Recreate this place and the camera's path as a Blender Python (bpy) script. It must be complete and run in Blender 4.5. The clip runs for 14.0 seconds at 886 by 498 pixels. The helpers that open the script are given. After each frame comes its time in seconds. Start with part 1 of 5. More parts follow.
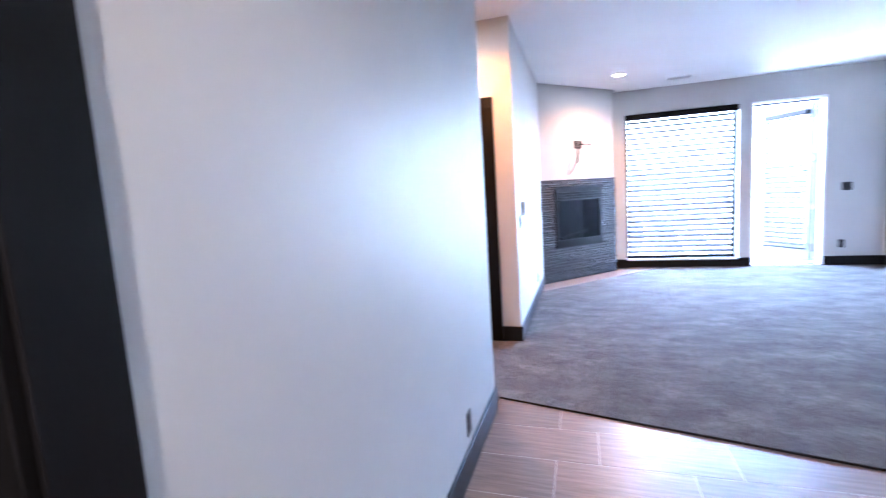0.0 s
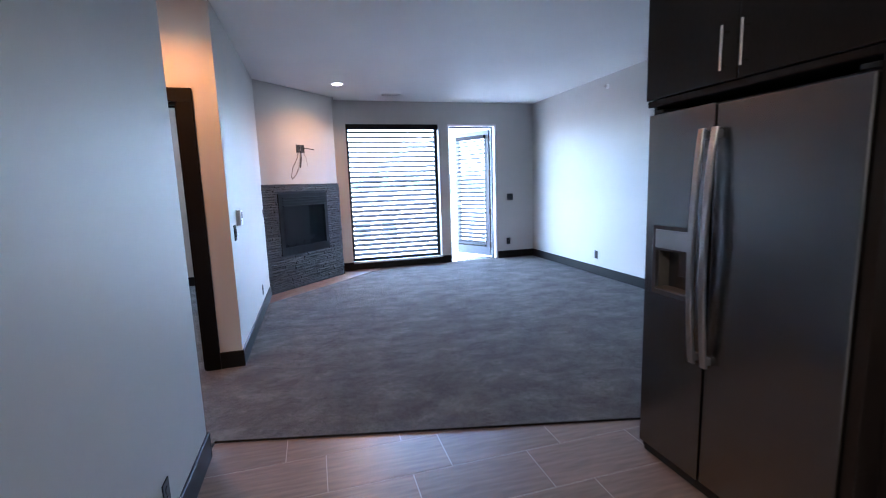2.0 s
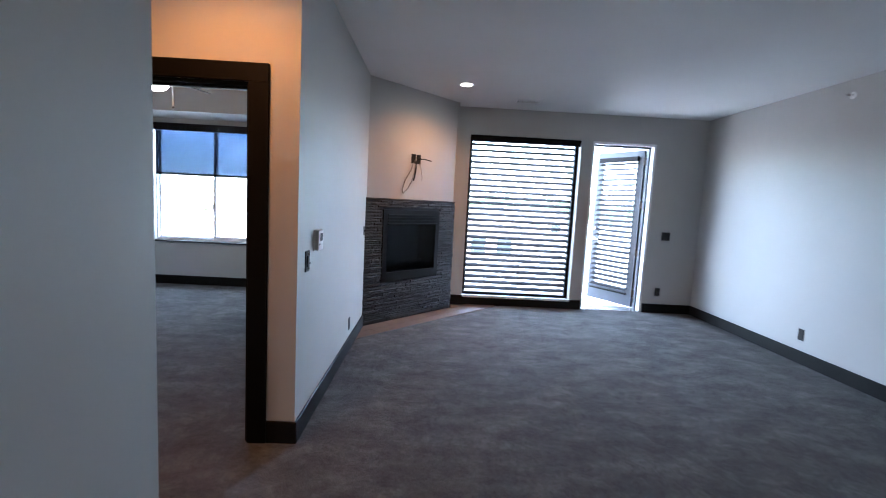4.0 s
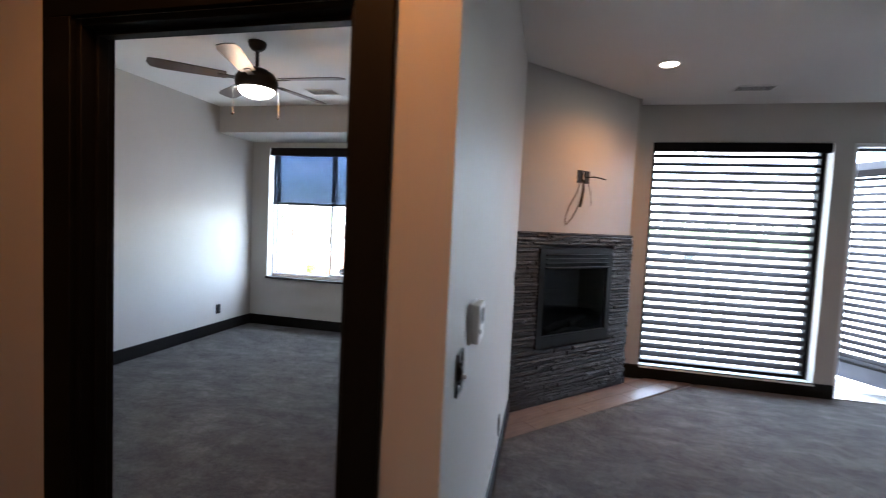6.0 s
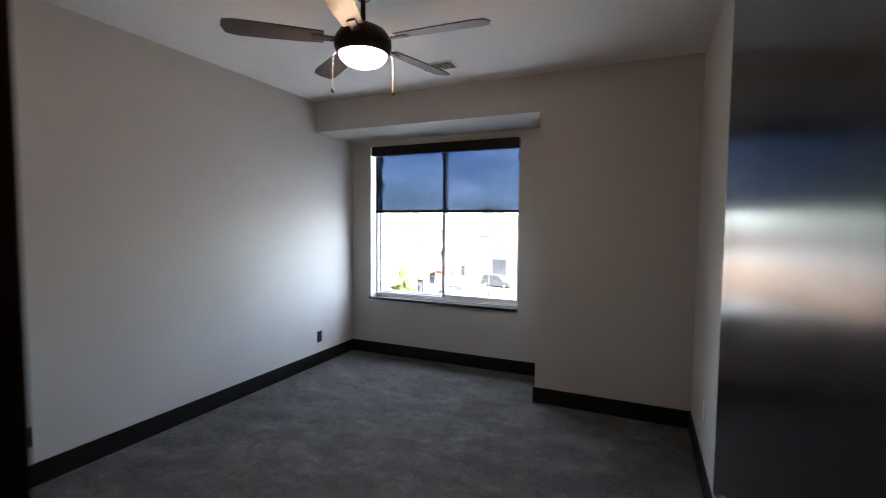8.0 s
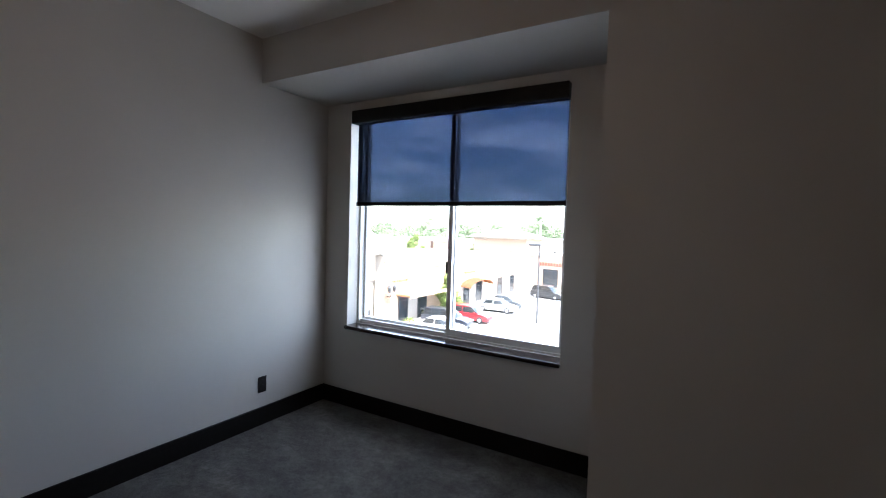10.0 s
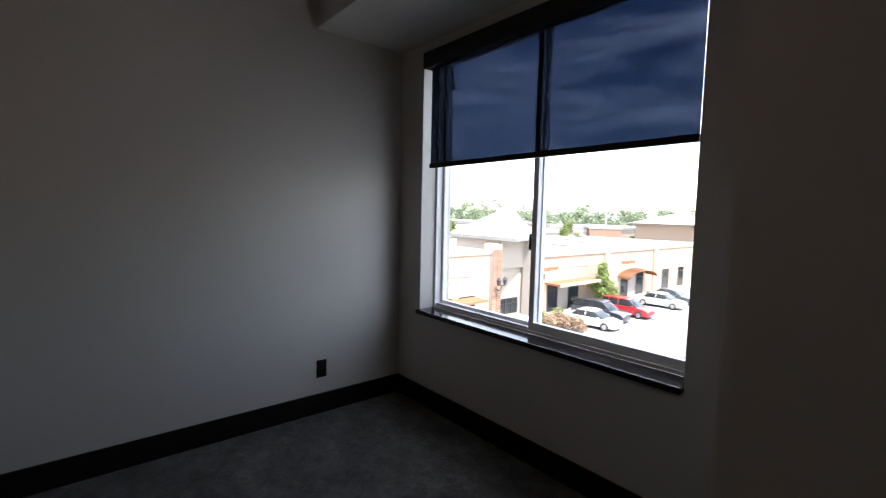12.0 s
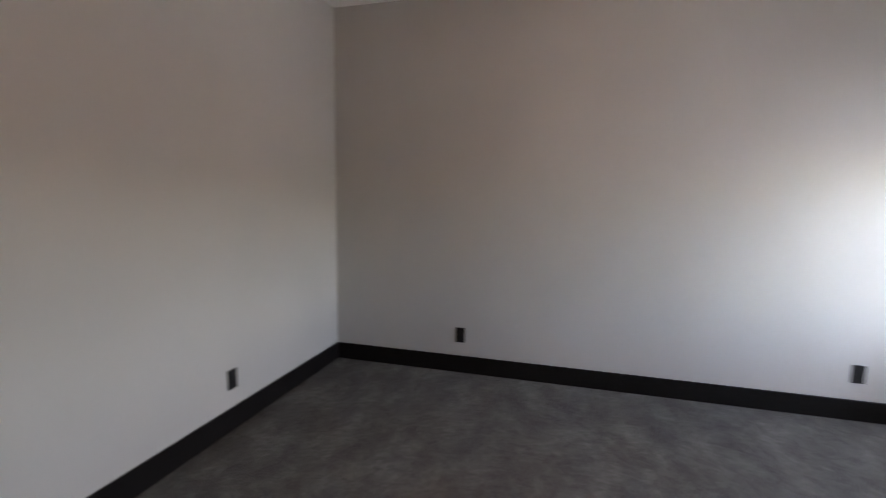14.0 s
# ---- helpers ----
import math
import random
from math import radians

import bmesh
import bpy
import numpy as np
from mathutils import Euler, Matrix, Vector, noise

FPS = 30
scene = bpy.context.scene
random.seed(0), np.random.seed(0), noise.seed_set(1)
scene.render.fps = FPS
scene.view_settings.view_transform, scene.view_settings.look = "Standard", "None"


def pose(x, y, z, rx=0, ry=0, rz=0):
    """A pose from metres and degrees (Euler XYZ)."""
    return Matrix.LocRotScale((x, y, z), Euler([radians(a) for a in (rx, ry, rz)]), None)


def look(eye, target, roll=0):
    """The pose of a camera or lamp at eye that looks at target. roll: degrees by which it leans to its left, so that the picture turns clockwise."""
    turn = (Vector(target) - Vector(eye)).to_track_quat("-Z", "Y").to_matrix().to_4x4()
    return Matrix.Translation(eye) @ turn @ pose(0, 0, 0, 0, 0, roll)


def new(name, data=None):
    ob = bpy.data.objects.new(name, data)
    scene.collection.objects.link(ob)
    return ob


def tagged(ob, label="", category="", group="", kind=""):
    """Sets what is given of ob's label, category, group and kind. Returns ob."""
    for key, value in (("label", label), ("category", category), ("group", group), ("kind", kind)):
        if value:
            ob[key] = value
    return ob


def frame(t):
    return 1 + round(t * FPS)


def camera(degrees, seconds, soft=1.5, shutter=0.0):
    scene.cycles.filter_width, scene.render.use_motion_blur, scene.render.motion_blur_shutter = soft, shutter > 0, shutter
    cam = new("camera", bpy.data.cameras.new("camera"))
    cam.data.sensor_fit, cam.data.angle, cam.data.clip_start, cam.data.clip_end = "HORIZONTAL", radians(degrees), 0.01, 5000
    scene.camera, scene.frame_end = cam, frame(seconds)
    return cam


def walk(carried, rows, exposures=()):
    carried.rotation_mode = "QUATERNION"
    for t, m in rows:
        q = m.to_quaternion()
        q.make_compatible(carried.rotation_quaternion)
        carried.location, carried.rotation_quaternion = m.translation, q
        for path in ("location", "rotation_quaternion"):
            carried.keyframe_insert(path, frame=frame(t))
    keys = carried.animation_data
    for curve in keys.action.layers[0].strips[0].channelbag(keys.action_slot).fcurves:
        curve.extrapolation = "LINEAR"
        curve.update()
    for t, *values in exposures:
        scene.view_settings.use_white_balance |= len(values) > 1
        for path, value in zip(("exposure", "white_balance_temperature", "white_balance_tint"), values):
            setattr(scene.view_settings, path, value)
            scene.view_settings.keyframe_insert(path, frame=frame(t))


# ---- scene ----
cam = camera(89.3, 14.0, soft=1.0, shutter=0.4)

PATH = [
    (0, (0.241, -0.154, 1.312), (-0.357, 1.741, 1.082), -3.6),
    (0.5, (0.252, -0.167, 1.307), (0.209, 1.816, 1.044), -3.7),
    (1, (0.254, -0.172, 1.305), (0.712, 1.755, 1.024), -2.9),
    (1.5, (0.261, -0.17, 1.325), (0.864, 1.714, 1.028), -2.0),
    (2, (0.317, -0.01, 1.383), (0.86, 1.894, 1.096), -1.9),
    (4.5, (0.447, 1.588, 1.462), (0.389, 3.578, 1.271), 3.3),
    (5, (0.350, 1.980, 1.486), (0.202, 3.968, 1.321), 2.8),
    (5.5, (0.194, 2.350, 1.494), (-0.071, 4.327, 1.357), 2.9),
    (6, (-0.070, 2.634, 1.475), (-0.521, 4.580, 1.363), 2.7),
    (6.5, (-0.309, 2.873, 1.457), (-1.019, 4.740, 1.356), 2.2),
    (7, (-0.508, 3.088, 1.473), (-1.365, 4.891, 1.366), 1.7),
    (7.2, (-0.606, 3.183, 1.488), (-1.463, 4.987, 1.372), 1.5),
    (7.5, (-0.732, 3.313, 1.510), (-1.578, 5.122, 1.384), 1.15),
    (7.8, (-0.812, 3.437, 1.516), (-1.637, 5.255, 1.394), 0.8),
    (8, (-0.853, 3.562, 1.518), (-1.664, 5.386, 1.403), 0.5),
    (8.2, (-0.910, 3.686, 1.528), (-1.703, 5.517, 1.417), 0.1),
    (10.5, (-1.334, 5.626, 1.421), (-2.457, 7.278, 1.325), 2.3),
    (11, (-1.433, 5.938, 1.374), (-2.675, 7.5, 1.236), 2.3),
    (11.5, (-1.444, 6.102, 1.341), (-2.812, 7.552, 1.174), 1.8),
    (12, (-1.273, 6.089, 1.332), (-2.799, 7.372, 1.172), 1.3),
    (12.5, (-1.107, 6.038, 1.325), (-2.809, 7.074, 1.146), 1.1),
    (13, (-0.966, 5.961, 1.325), (-2.851, 6.601, 1.127), 1.4),
    (13.5, (-0.796, 5.825, 1.34), (-2.784, 5.878, 1.131), 1.8),
    (13.8, (-0.753, 5.689, 1.344), (-2.717, 5.387, 1.116), 1.3),
    (14, (-0.741, 5.589, 1.343), (-2.654, 5.056, 1.109), 0.9),
]
EXPOSURES = [(0, 7.1, 4650, 15), (0.5, 6.6, 4600, 14), (1.0, 5.95, 4500, 13), (1.5, 5.75, 4600, 11), (2.0, 5.65, 4750, 10), (4.5, 5.0, 5400, 8), (5.0, 4.95, 5650, 9), (6.0, 4.78, 5900, 10), (7.0, 4.5, 6100, 9), (8.2, 4.4, 6100, 11), (10.5, 3.15, 6050, 12), (11.5, 2.65, 6150, 13), (12.5, 2.25, 6600, 15), (13.2, 2.65, 6600, 15), (13.6, 3.55, 6600, 17), (14, 4.65, 6700, 17)]
walk(cam, [(t, look(e, g, r)) for t, e, g, r in PATH], EXPOSURES)

# ---- light ----
world = bpy.data.worlds.new("sky")
scene.world = world
world.use_nodes = True
wt = world.node_tree
sky = wt.nodes.new("ShaderNodeTexSky")
sky.sky_type, sky.sun_disc = "NISHITA", False
SUN_UP, SUN_TURN = radians(58), radians(115)   # height, and compass turn from +y towards +x
sky.sun_elevation, sky.sun_rotation = SUN_UP, SUN_TURN
sky.altitude, sky.air_density, sky.dust_density, sky.ozone_density = 200, 1.0, 1.2, 1.0
veil, shape, stretch = wt.nodes.new("ShaderNodeMix"), wt.nodes.new("ShaderNodeTexNoise"), wt.nodes.new("ShaderNodeMapping")
veil.data_type = "RGBA"
stretch.inputs["Scale"].default_value, stretch.inputs["Rotation"].default_value = (1.0, 1.0, 5.5), (0.06, 0.05, 0.0)
shape.inputs["Scale"].default_value, shape.inputs["Detail"].default_value, shape.inputs["Roughness"].default_value = 4.2, 8.0, 0.62
thin = wt.nodes.new("ShaderNodeMapRange")
thin.inputs["From Min"].default_value, thin.inputs["From Max"].default_value, thin.inputs["To Max"].default_value = 0.42, 0.66, 0.9
wt.links.new(wt.nodes.new("ShaderNodeTexCoord").outputs["Generated"], stretch.inputs["Vector"])
wt.links.new(stretch.outputs["Vector"], shape.inputs["Vector"])
wt.links.new(shape.outputs["Fac"], thin.inputs["Value"])
wt.links.new(thin.outputs["Result"], veil.inputs[0])
wt.links.new(sky.outputs[0], veil.inputs[6])
veil.inputs[7].default_value = (11.5, 11.6, 11.8, 1)      # thin streaks of high cloud
wt.links.new(veil.outputs[2], wt.nodes["Background"].inputs[0])
wt.nodes["Background"].inputs[1].default_value = 0.12
sun = new("sun", bpy.data.lights.new("sun", "SUN"))
sun.data.energy, sun.data.angle, sun.data.color = 2.4, radians(0.5), (1.0, 0.95, 0.88)
way = Vector((math.sin(SUN_TURN) * math.cos(SUN_UP), math.cos(SUN_TURN) * math.cos(SUN_UP), math.sin(SUN_UP)))
sun.matrix_basis = look(way * 60, (0, 0, 0))


def portal(name, x0, x1, z0, z1, y):
    ob = new(name, bpy.data.lights.new(name, "AREA"))
    ob.data.shape, ob.data.size, ob.data.size_y = "RECTANGLE", x1 - x0, z1 - z0
    ob.data.cycles.is_portal = True
    ob.matrix_basis = look(((x0 + x1) / 2, y, (z0 + z1) / 2), ((x0 + x1) / 2, y - 1, (z0 + z1) / 2))


portal("bedroom_window_light", -3.71, -1.975, 0.66, 2.37, 8.19)
portal("living_window_light", 0.902, 2.441, 0.115, 2.384, 7.73)
portal("balcony_door_light", 2.602, 3.495, 0.0, 2.382, 7.73)


def spot(name, at, watts, color, angle, blend, radius):
    ob = new(name, bpy.data.lights.new(name, "SPOT"))
    ob.data.energy, ob.data.color, ob.data.shadow_soft_size = watts, color, radius
    ob.data.spot_size, ob.data.spot_blend = radians(angle), blend
    ob.location = at


WARM = (1.0, 0.32, 0.045)
spot("fireplace_downlight_glow", (0.74, 6.34, 2.735), 4.4, (1.0, 0.42, 0.13), 150, 1.0, 0.05)
spot("entry_downlight_glow", (-0.05, -0.8, 2.735), 5.2, (1.0, 0.72, 0.48), 150, 0.5, 0.05)
spot("corridor_downlight_glow", (-0.66, 3.03, 2.735), 2.6, WARM, 150, 0.5, 0.05)
fan_glow = new("fan_light_glow", bpy.data.lights.new("fan_light_glow", "POINT"))
fan_glow.data.energy, fan_glow.data.color, fan_glow.data.shadow_soft_size = 0.36, (1.0, 0.46, 0.11), 0.1
fan_glow.location = (-2.23, 5.60, 2.30)

# ---- small builders ----
def bm_box(bm, x0, x1, y0, y1, z0, z1, bevel=0.0, seg=1):
    m = Matrix.Translation(((x0 + x1) / 2, (y0 + y1) / 2, (z0 + z1) / 2)) @ Matrix.Diagonal((abs(x1 - x0), abs(y1 - y0), abs(z1 - z0), 1))
    r = bmesh.ops.create_cube(bm, size=1.0, matrix=m)
    if bevel > 0:
        es = list({e for v in r["verts"] for e in v.link_edges})
        bmesh.ops.bevel(bm, geom=es, offset=bevel, segments=seg, affect="EDGES", profile=0.5, clamp_overlap=True)
    return bm


def box(x0, x1, y0, y1, z0, z1, bevel=0.0, seg=1):
    return bm_box(bmesh.new(), x0, x1, y0, y1, z0, z1, bevel, seg)


def bm_tube(bm, a, b, r, n=12, r2=None):
    a, b = Vector(a), Vector(b)
    m = Matrix.Translation((a + b) / 2) @ (b - a).to_track_quat("Z", "Y").to_matrix().to_4x4()
    bmesh.ops.create_cone(bm, cap_ends=True, segments=n, radius1=r, radius2=r if r2 is None else r2, depth=(b - a).length, matrix=m)
    return bm


def tube(a, b, r, n=12, r2=None):
    return bm_tube(bmesh.new(), a, b, r, n, r2)


def lathe(profile, n=32, at=(0, 0, 0), caps=True):
    """A turned body from (radius, height) pairs about the z axis."""
    bm = bmesh.new()
    rings = []
    for r, z in profile:
        rings.append([bm.verts.new((at[0] + r * math.cos(i * math.tau / n), at[1] + r * math.sin(i * math.tau / n), at[2] + z)) for i in range(n)])
    for p, q in zip(rings, rings[1:]):
        for i in range(n):
            bm.faces.new((p[i], p[(i + 1) % n], q[(i + 1) % n], q[i]))
    if caps:
        bm.faces.new(rings[0][::-1]), bm.faces.new(rings[-1])
    bmesh.ops.remove_doubles(bm, verts=bm.verts, dist=1e-5)
    bmesh.ops.recalc_face_normals(bm, faces=bm.faces)
    return bm


def sweep(points, r, n=8):
    """A bent wire or bar through the points."""
    bm = bmesh.new()
    pts = [Vector(p) for p in points]
    rings = []
    for i, p in enumerate(pts):
        d = (pts[min(i + 1, len(pts) - 1)] - pts[max(i - 1, 0)]).normalized()
        u = d.cross(Vector((0.13, 0.31, 0.94))).normalized()
        w = d.cross(u)
        rings.append([bm.verts.new(p + r * (u * math.cos(k * math.tau / n) + w * math.sin(k * math.tau / n))) for k in range(n)])
    for a, b in zip(rings, rings[1:]):
        for k in range(n):
            bm.faces.new((a[k], a[(k + 1) % n], b[(k + 1) % n], b[k]))
    bm.faces.new(rings[0]), bm.faces.new(rings[-1][::-1])
    bmesh.ops.recalc_face_normals(bm, faces=bm.faces)
    return bm


def prism(poly, z0, z1):
    """An upright solid over a floor polygon."""
    bm = bmesh.new()
    lo = [bm.verts.new((x, y, z0)) for x, y in poly]
    hi = [bm.verts.new((x, y, z1)) for x, y in poly]
    n = len(poly)
    bm.faces.new(lo[::-1]), bm.faces.new(hi)
    for i in range(n):
        bm.faces.new((lo[i], lo[(i + 1) % n], hi[(i + 1) % n], hi[i]))
    bmesh.ops.recalc_face_normals(bm, faces=bm.faces)
    return bm


def mesh_of(name, bm, material, smooth=False):
    me = bpy.data.meshes.new(name)
    bm.to_mesh(me)
    bm.free()
    for m in material if isinstance(material, (list, tuple)) else [material]:
        me.materials.append(m)
    if smooth:
        me.shade_smooth()
        me.set_sharp_from_angle(angle=radians(35))
    return me


def thing(name, bm, material, label, category, group="", kind="", smooth=False):
    return tagged(new(name, mesh_of(name, bm, material, smooth)), label, category, group, kind)


def empty(name, at, label, category, group="", rz=0, kind=""):
    ob = tagged(new(name), label, category, group, kind)
    ob.matrix_basis = pose(*at, 0, 0, rz)
    ob.empty_display_size = 0.1
    return ob


def part(name, bm, material, parent, label="", smooth=False):
    ob = new(name, mesh_of(name, bm, material, smooth))
    ob.parent = parent
    if label:
        ob["label"] = label
    return ob


def structure(name, bm, material, label="", category=""):
    return tagged(new(name, mesh_of(name, bm, material)), label, category, kind="structure")


def bm_wall(bm, along, u0, u1, v0, v1, z0, z1, holes=()):
    """A wall with thickness v0..v1 that runs along x or y from u0 to u1, with through holes (u0, u1, z0, z1)."""
    us = sorted({u0, u1, *[h[0] for h in holes], *[h[1] for h in holes]})
    zs = sorted({z0, z1, *[h[2] for h in holes], *[h[3] for h in holes]})
    us, zs = [u for u in us if u0 <= u <= u1], [z for z in zs if z0 <= z <= z1]
    full = lambda i, k: 0 <= i < len(us) - 1 and 0 <= k < len(zs) - 1 and not any(
        h[0] <= us[i] and us[i + 1] <= h[1] and h[2] <= zs[k] and zs[k + 1] <= h[3] for h in holes)
    at = lambda u, v, z: bm.verts.new((u, v, z) if along == "x" else (v, u, z))
    def quad(*c):
        bm.faces.new([at(*p) for p in c])
    for i in range(len(us) - 1):
        for k in range(len(zs) - 1):
            if not full(i, k):
                continue
            a, b, c, d = us[i], us[i + 1], zs[k], zs[k + 1]
            for v in (v0, v1):
                quad((a, v, c), (b, v, c), (b, v, d), (a, v, d))
            if not full(i - 1, k):
                quad((a, v0, c), (a, v1, c), (a, v1, d), (a, v0, d))
            if not full(i + 1, k):
                quad((b, v0, c), (b, v1, c), (b, v1, d), (b, v0, d))
            if not full(i, k - 1):
                quad((a, v0, c), (b, v0, c), (b, v1, c), (a, v1, c))
            if not full(i, k + 1):
                quad((a, v0, d), (b, v0, d), (b, v1, d), (a, v1, d))
    bmesh.ops.remove_doubles(bm, verts=bm.verts, dist=1e-5)
    bmesh.ops.recalc_face_normals(bm, faces=bm.faces)
    return bm


def wall(name, along, u0, u1, v0, v1, z0, z1, holes=(), material=None, label="off-white painted wall"):
    return structure(name, bm_wall(bmesh.new(), along, u0, u1, v0, v1, z0, z1, holes), material, label, "wall")


# ---- node materials ----
def material(name, color, rough=0.6, metal=0.0, spec=0.5):
    m = bpy.data.materials.new(name)
    m.use_nodes = True
    b = m.node_tree.nodes["Principled BSDF"]
    b.inputs["Base Color"].default_value = (*color, 1)
    b.inputs["Roughness"].default_value = rough
    b.inputs["Metallic"].default_value = metal
    b.inputs["Specular IOR Level"].default_value = spec
    return m, m.node_tree, b


def noise_node(t, scale, detail=3.0, rough=0.55, vec=None, stretch=None):
    n = t.nodes.new("ShaderNodeTexNoise")
    n.inputs["Scale"].default_value, n.inputs["Detail"].default_value, n.inputs["Roughness"].default_value = scale, detail, rough
    c = t.nodes.new("ShaderNodeTexCoord").outputs["Object"] if vec is None else vec
    if stretch:
        p = t.nodes.new("ShaderNodeMapping")
        p.inputs["Scale"].default_value = stretch
        t.links.new(c, p.inputs["Vector"])
        c = p.outputs["Vector"]
    t.links.new(c, n.inputs["Vector"])
    return n.outputs["Fac"]


def ramp(t, fac, stops):
    r = t.nodes.new("ShaderNodeValToRGB")
    while len(r.color_ramp.elements) < len(stops):
        r.color_ramp.elements.new(0.5)
    for e, (p, c) in zip(r.color_ramp.elements, stops):
        e.position, e.color = p, (*c, 1)
    t.links.new(fac, r.inputs["Fac"])
    return r.outputs["Color"]


def mix_color(t, fac, a, b, blend="MIX"):
    n = t.nodes.new("ShaderNodeMix")
    n.data_type, n.blend_type = "RGBA", blend
    for sock, v in ((n.inputs[0], fac), (n.inputs[6], a), (n.inputs[7], b)):
        if isinstance(v, (int, float)):
            sock.default_value = v
        elif isinstance(v, tuple):
            sock.default_value = (*v, 1)
        else:
            t.links.new(v, sock)
    return n.outputs[2]


def span(t, fac, lo, hi):
    n = t.nodes.new("ShaderNodeMapRange")
    n.inputs["To Min"].default_value, n.inputs["To Max"].default_value = lo, hi
    t.links.new(fac, n.inputs["Value"])
    return n.outputs["Result"]


def bump(t, b, height, strength, distance):
    n = t.nodes.new("ShaderNodeBump")
    n.inputs["Strength"].default_value, n.inputs["Distance"].default_value = strength, distance
    t.links.new(height, n.inputs["Height"])
    t.links.new(n.outputs["Normal"], b.inputs["Normal"])


def two_tone(name, a, b_, scale, rough=(0.5, 0.7), metal=0.0, fine=None, bumpy=None, stretch=None, spec=0.5, by_piece=0.0):
    """Colour wandering between two tones at one scale, with finer grain and relief."""
    m, t, b = material(name, a, rough[0], metal, spec)
    n = noise_node(t, scale, 4, 0.6, stretch=stretch)
    c = ramp(t, n, [(0.3, a), (0.7, b_)])
    if fine:
        g = noise_node(t, fine, 2, 0.6, stretch=stretch)
        c = mix_color(t, 0.35, c, ramp(t, g, [(0.25, tuple(v * 0.55 for v in a)), (0.75, tuple(min(1, v * 1.35) for v in b_))]))
    if by_piece:
        o = t.nodes.new("ShaderNodeObjectInfo")
        c = mix_color(t, 1.0, c, ramp(t, o.outputs["Random"], [(0, (1 - by_piece,) * 3), (1, (1.0,) * 3)]), "MULTIPLY")
    t.links.new(c, b.inputs["Base Color"])
    t.links.new(span(t, n, *rough), b.inputs["Roughness"])
    if bumpy:
        bump(t, b, noise_node(t, bumpy[0], 3, 0.6, stretch=stretch), bumpy[1], bumpy[2])
    return m


def glow(name, color, strength):
    m, t, b = material(name, color, 0.4)
    b.inputs["Emission Color"].default_value = (*color, 1)
    b.inputs["Emission Strength"].default_value = strength
    return m


def glass(name, tint=(0.96, 0.98, 0.98), gloss=0.02):
    """Thin pane: clear, with a faint mirror gloss."""
    m = bpy.data.materials.new(name)
    m.use_nodes = True
    t = m.node_tree
    t.nodes.remove(t.nodes["Principled BSDF"])
    tr, gl, mx, fr, pw = (t.nodes.new(k) for k in ("ShaderNodeBsdfTransparent", "ShaderNodeBsdfGlossy", "ShaderNodeMixShader", "ShaderNodeLayerWeight", "ShaderNodeMath"))
    tr.inputs["Color"].default_value = (*tint, 1)
    gl.inputs["Roughness"].default_value = 0.02
    pw.operation = "POWER"
    pw.inputs[1].default_value = 4.5
    t.links.new(fr.outputs["Facing"], pw.inputs[0])
    t.links.new(span(t, pw.outputs[0], gloss, 0.45), mx.inputs[0])
    t.links.new(tr.outputs[0], mx.inputs[1])
    t.links.new(gl.outputs[0], mx.inputs[2])
    t.links.new(mx.outputs[0], t.nodes["Material Output"].inputs["Surface"])
    return m


def screen_cloth(name, color, through_tint):
    """Open-weave shade cloth: dark thread that lets part of the light pass straight through."""
    m, t, b = material(name, color, 0.9)
    tr, mx = t.nodes.new("ShaderNodeBsdfTransparent"), t.nodes.new("ShaderNodeMixShader")
    tr.inputs["Color"].default_value = (*through_tint, 1)
    w = noise_node(t, 60, 2, 0.5, stretch=(1.0, 1.0, 1.6))
    t.links.new(span(t, w, 0.40, 0.60), mx.inputs[0])
    t.links.new(b.outputs[0], mx.inputs[1])
    t.links.new(tr.outputs[0], mx.inputs[2])
    t.links.new(mx.outputs[0], t.nodes["Material Output"].inputs["Surface"])
    return m


def paint(name, a, b_, rough=(0.45, 0.6)):
    m, t, b = material(name, a, rough[0])
    n = noise_node(t, 0.9, 3, 0.5)
    t.links.new(ramp(t, n, [(0.3, a), (0.7, b_)]), b.inputs["Base Color"])
    t.links.new(span(t, n, *rough), b.inputs["Roughness"])
    bump(t, b, noise_node(t, 160, 3, 0.6), 0.12, 0.002)
    return m


M_WALL = paint("wall_paint", (0.425, 0.412, 0.385), (0.47, 0.457, 0.43), (0.48, 0.58))
M_CEIL = paint("ceiling_paint", (0.69, 0.68, 0.66), (0.74, 0.73, 0.71), (0.75, 0.9))
M_EXT = two_tone("outer_wall", (0.42, 0.36, 0.30), (0.50, 0.44, 0.37), 1.5, (0.8, 0.95), fine=40)
M_BLACK = two_tone("espresso_wood", (0.0028, 0.0025, 0.0024), (0.005, 0.0042, 0.004), 3.0, (0.45, 0.6), fine=60, stretch=(6, 6, 0.6), spec=0.12)
M_BASE = two_tone("espresso_trim", (0.005, 0.0044, 0.0044), (0.008, 0.007, 0.0068), 2.0, (0.4, 0.55), fine=50, spec=0.18)
M_CAB = two_tone("espresso_cabinet", (0.010, 0.0072, 0.006), (0.016, 0.0115, 0.009), 2.0, (0.42, 0.5), fine=45, stretch=(3, 3, 0.6), spec=0.22)


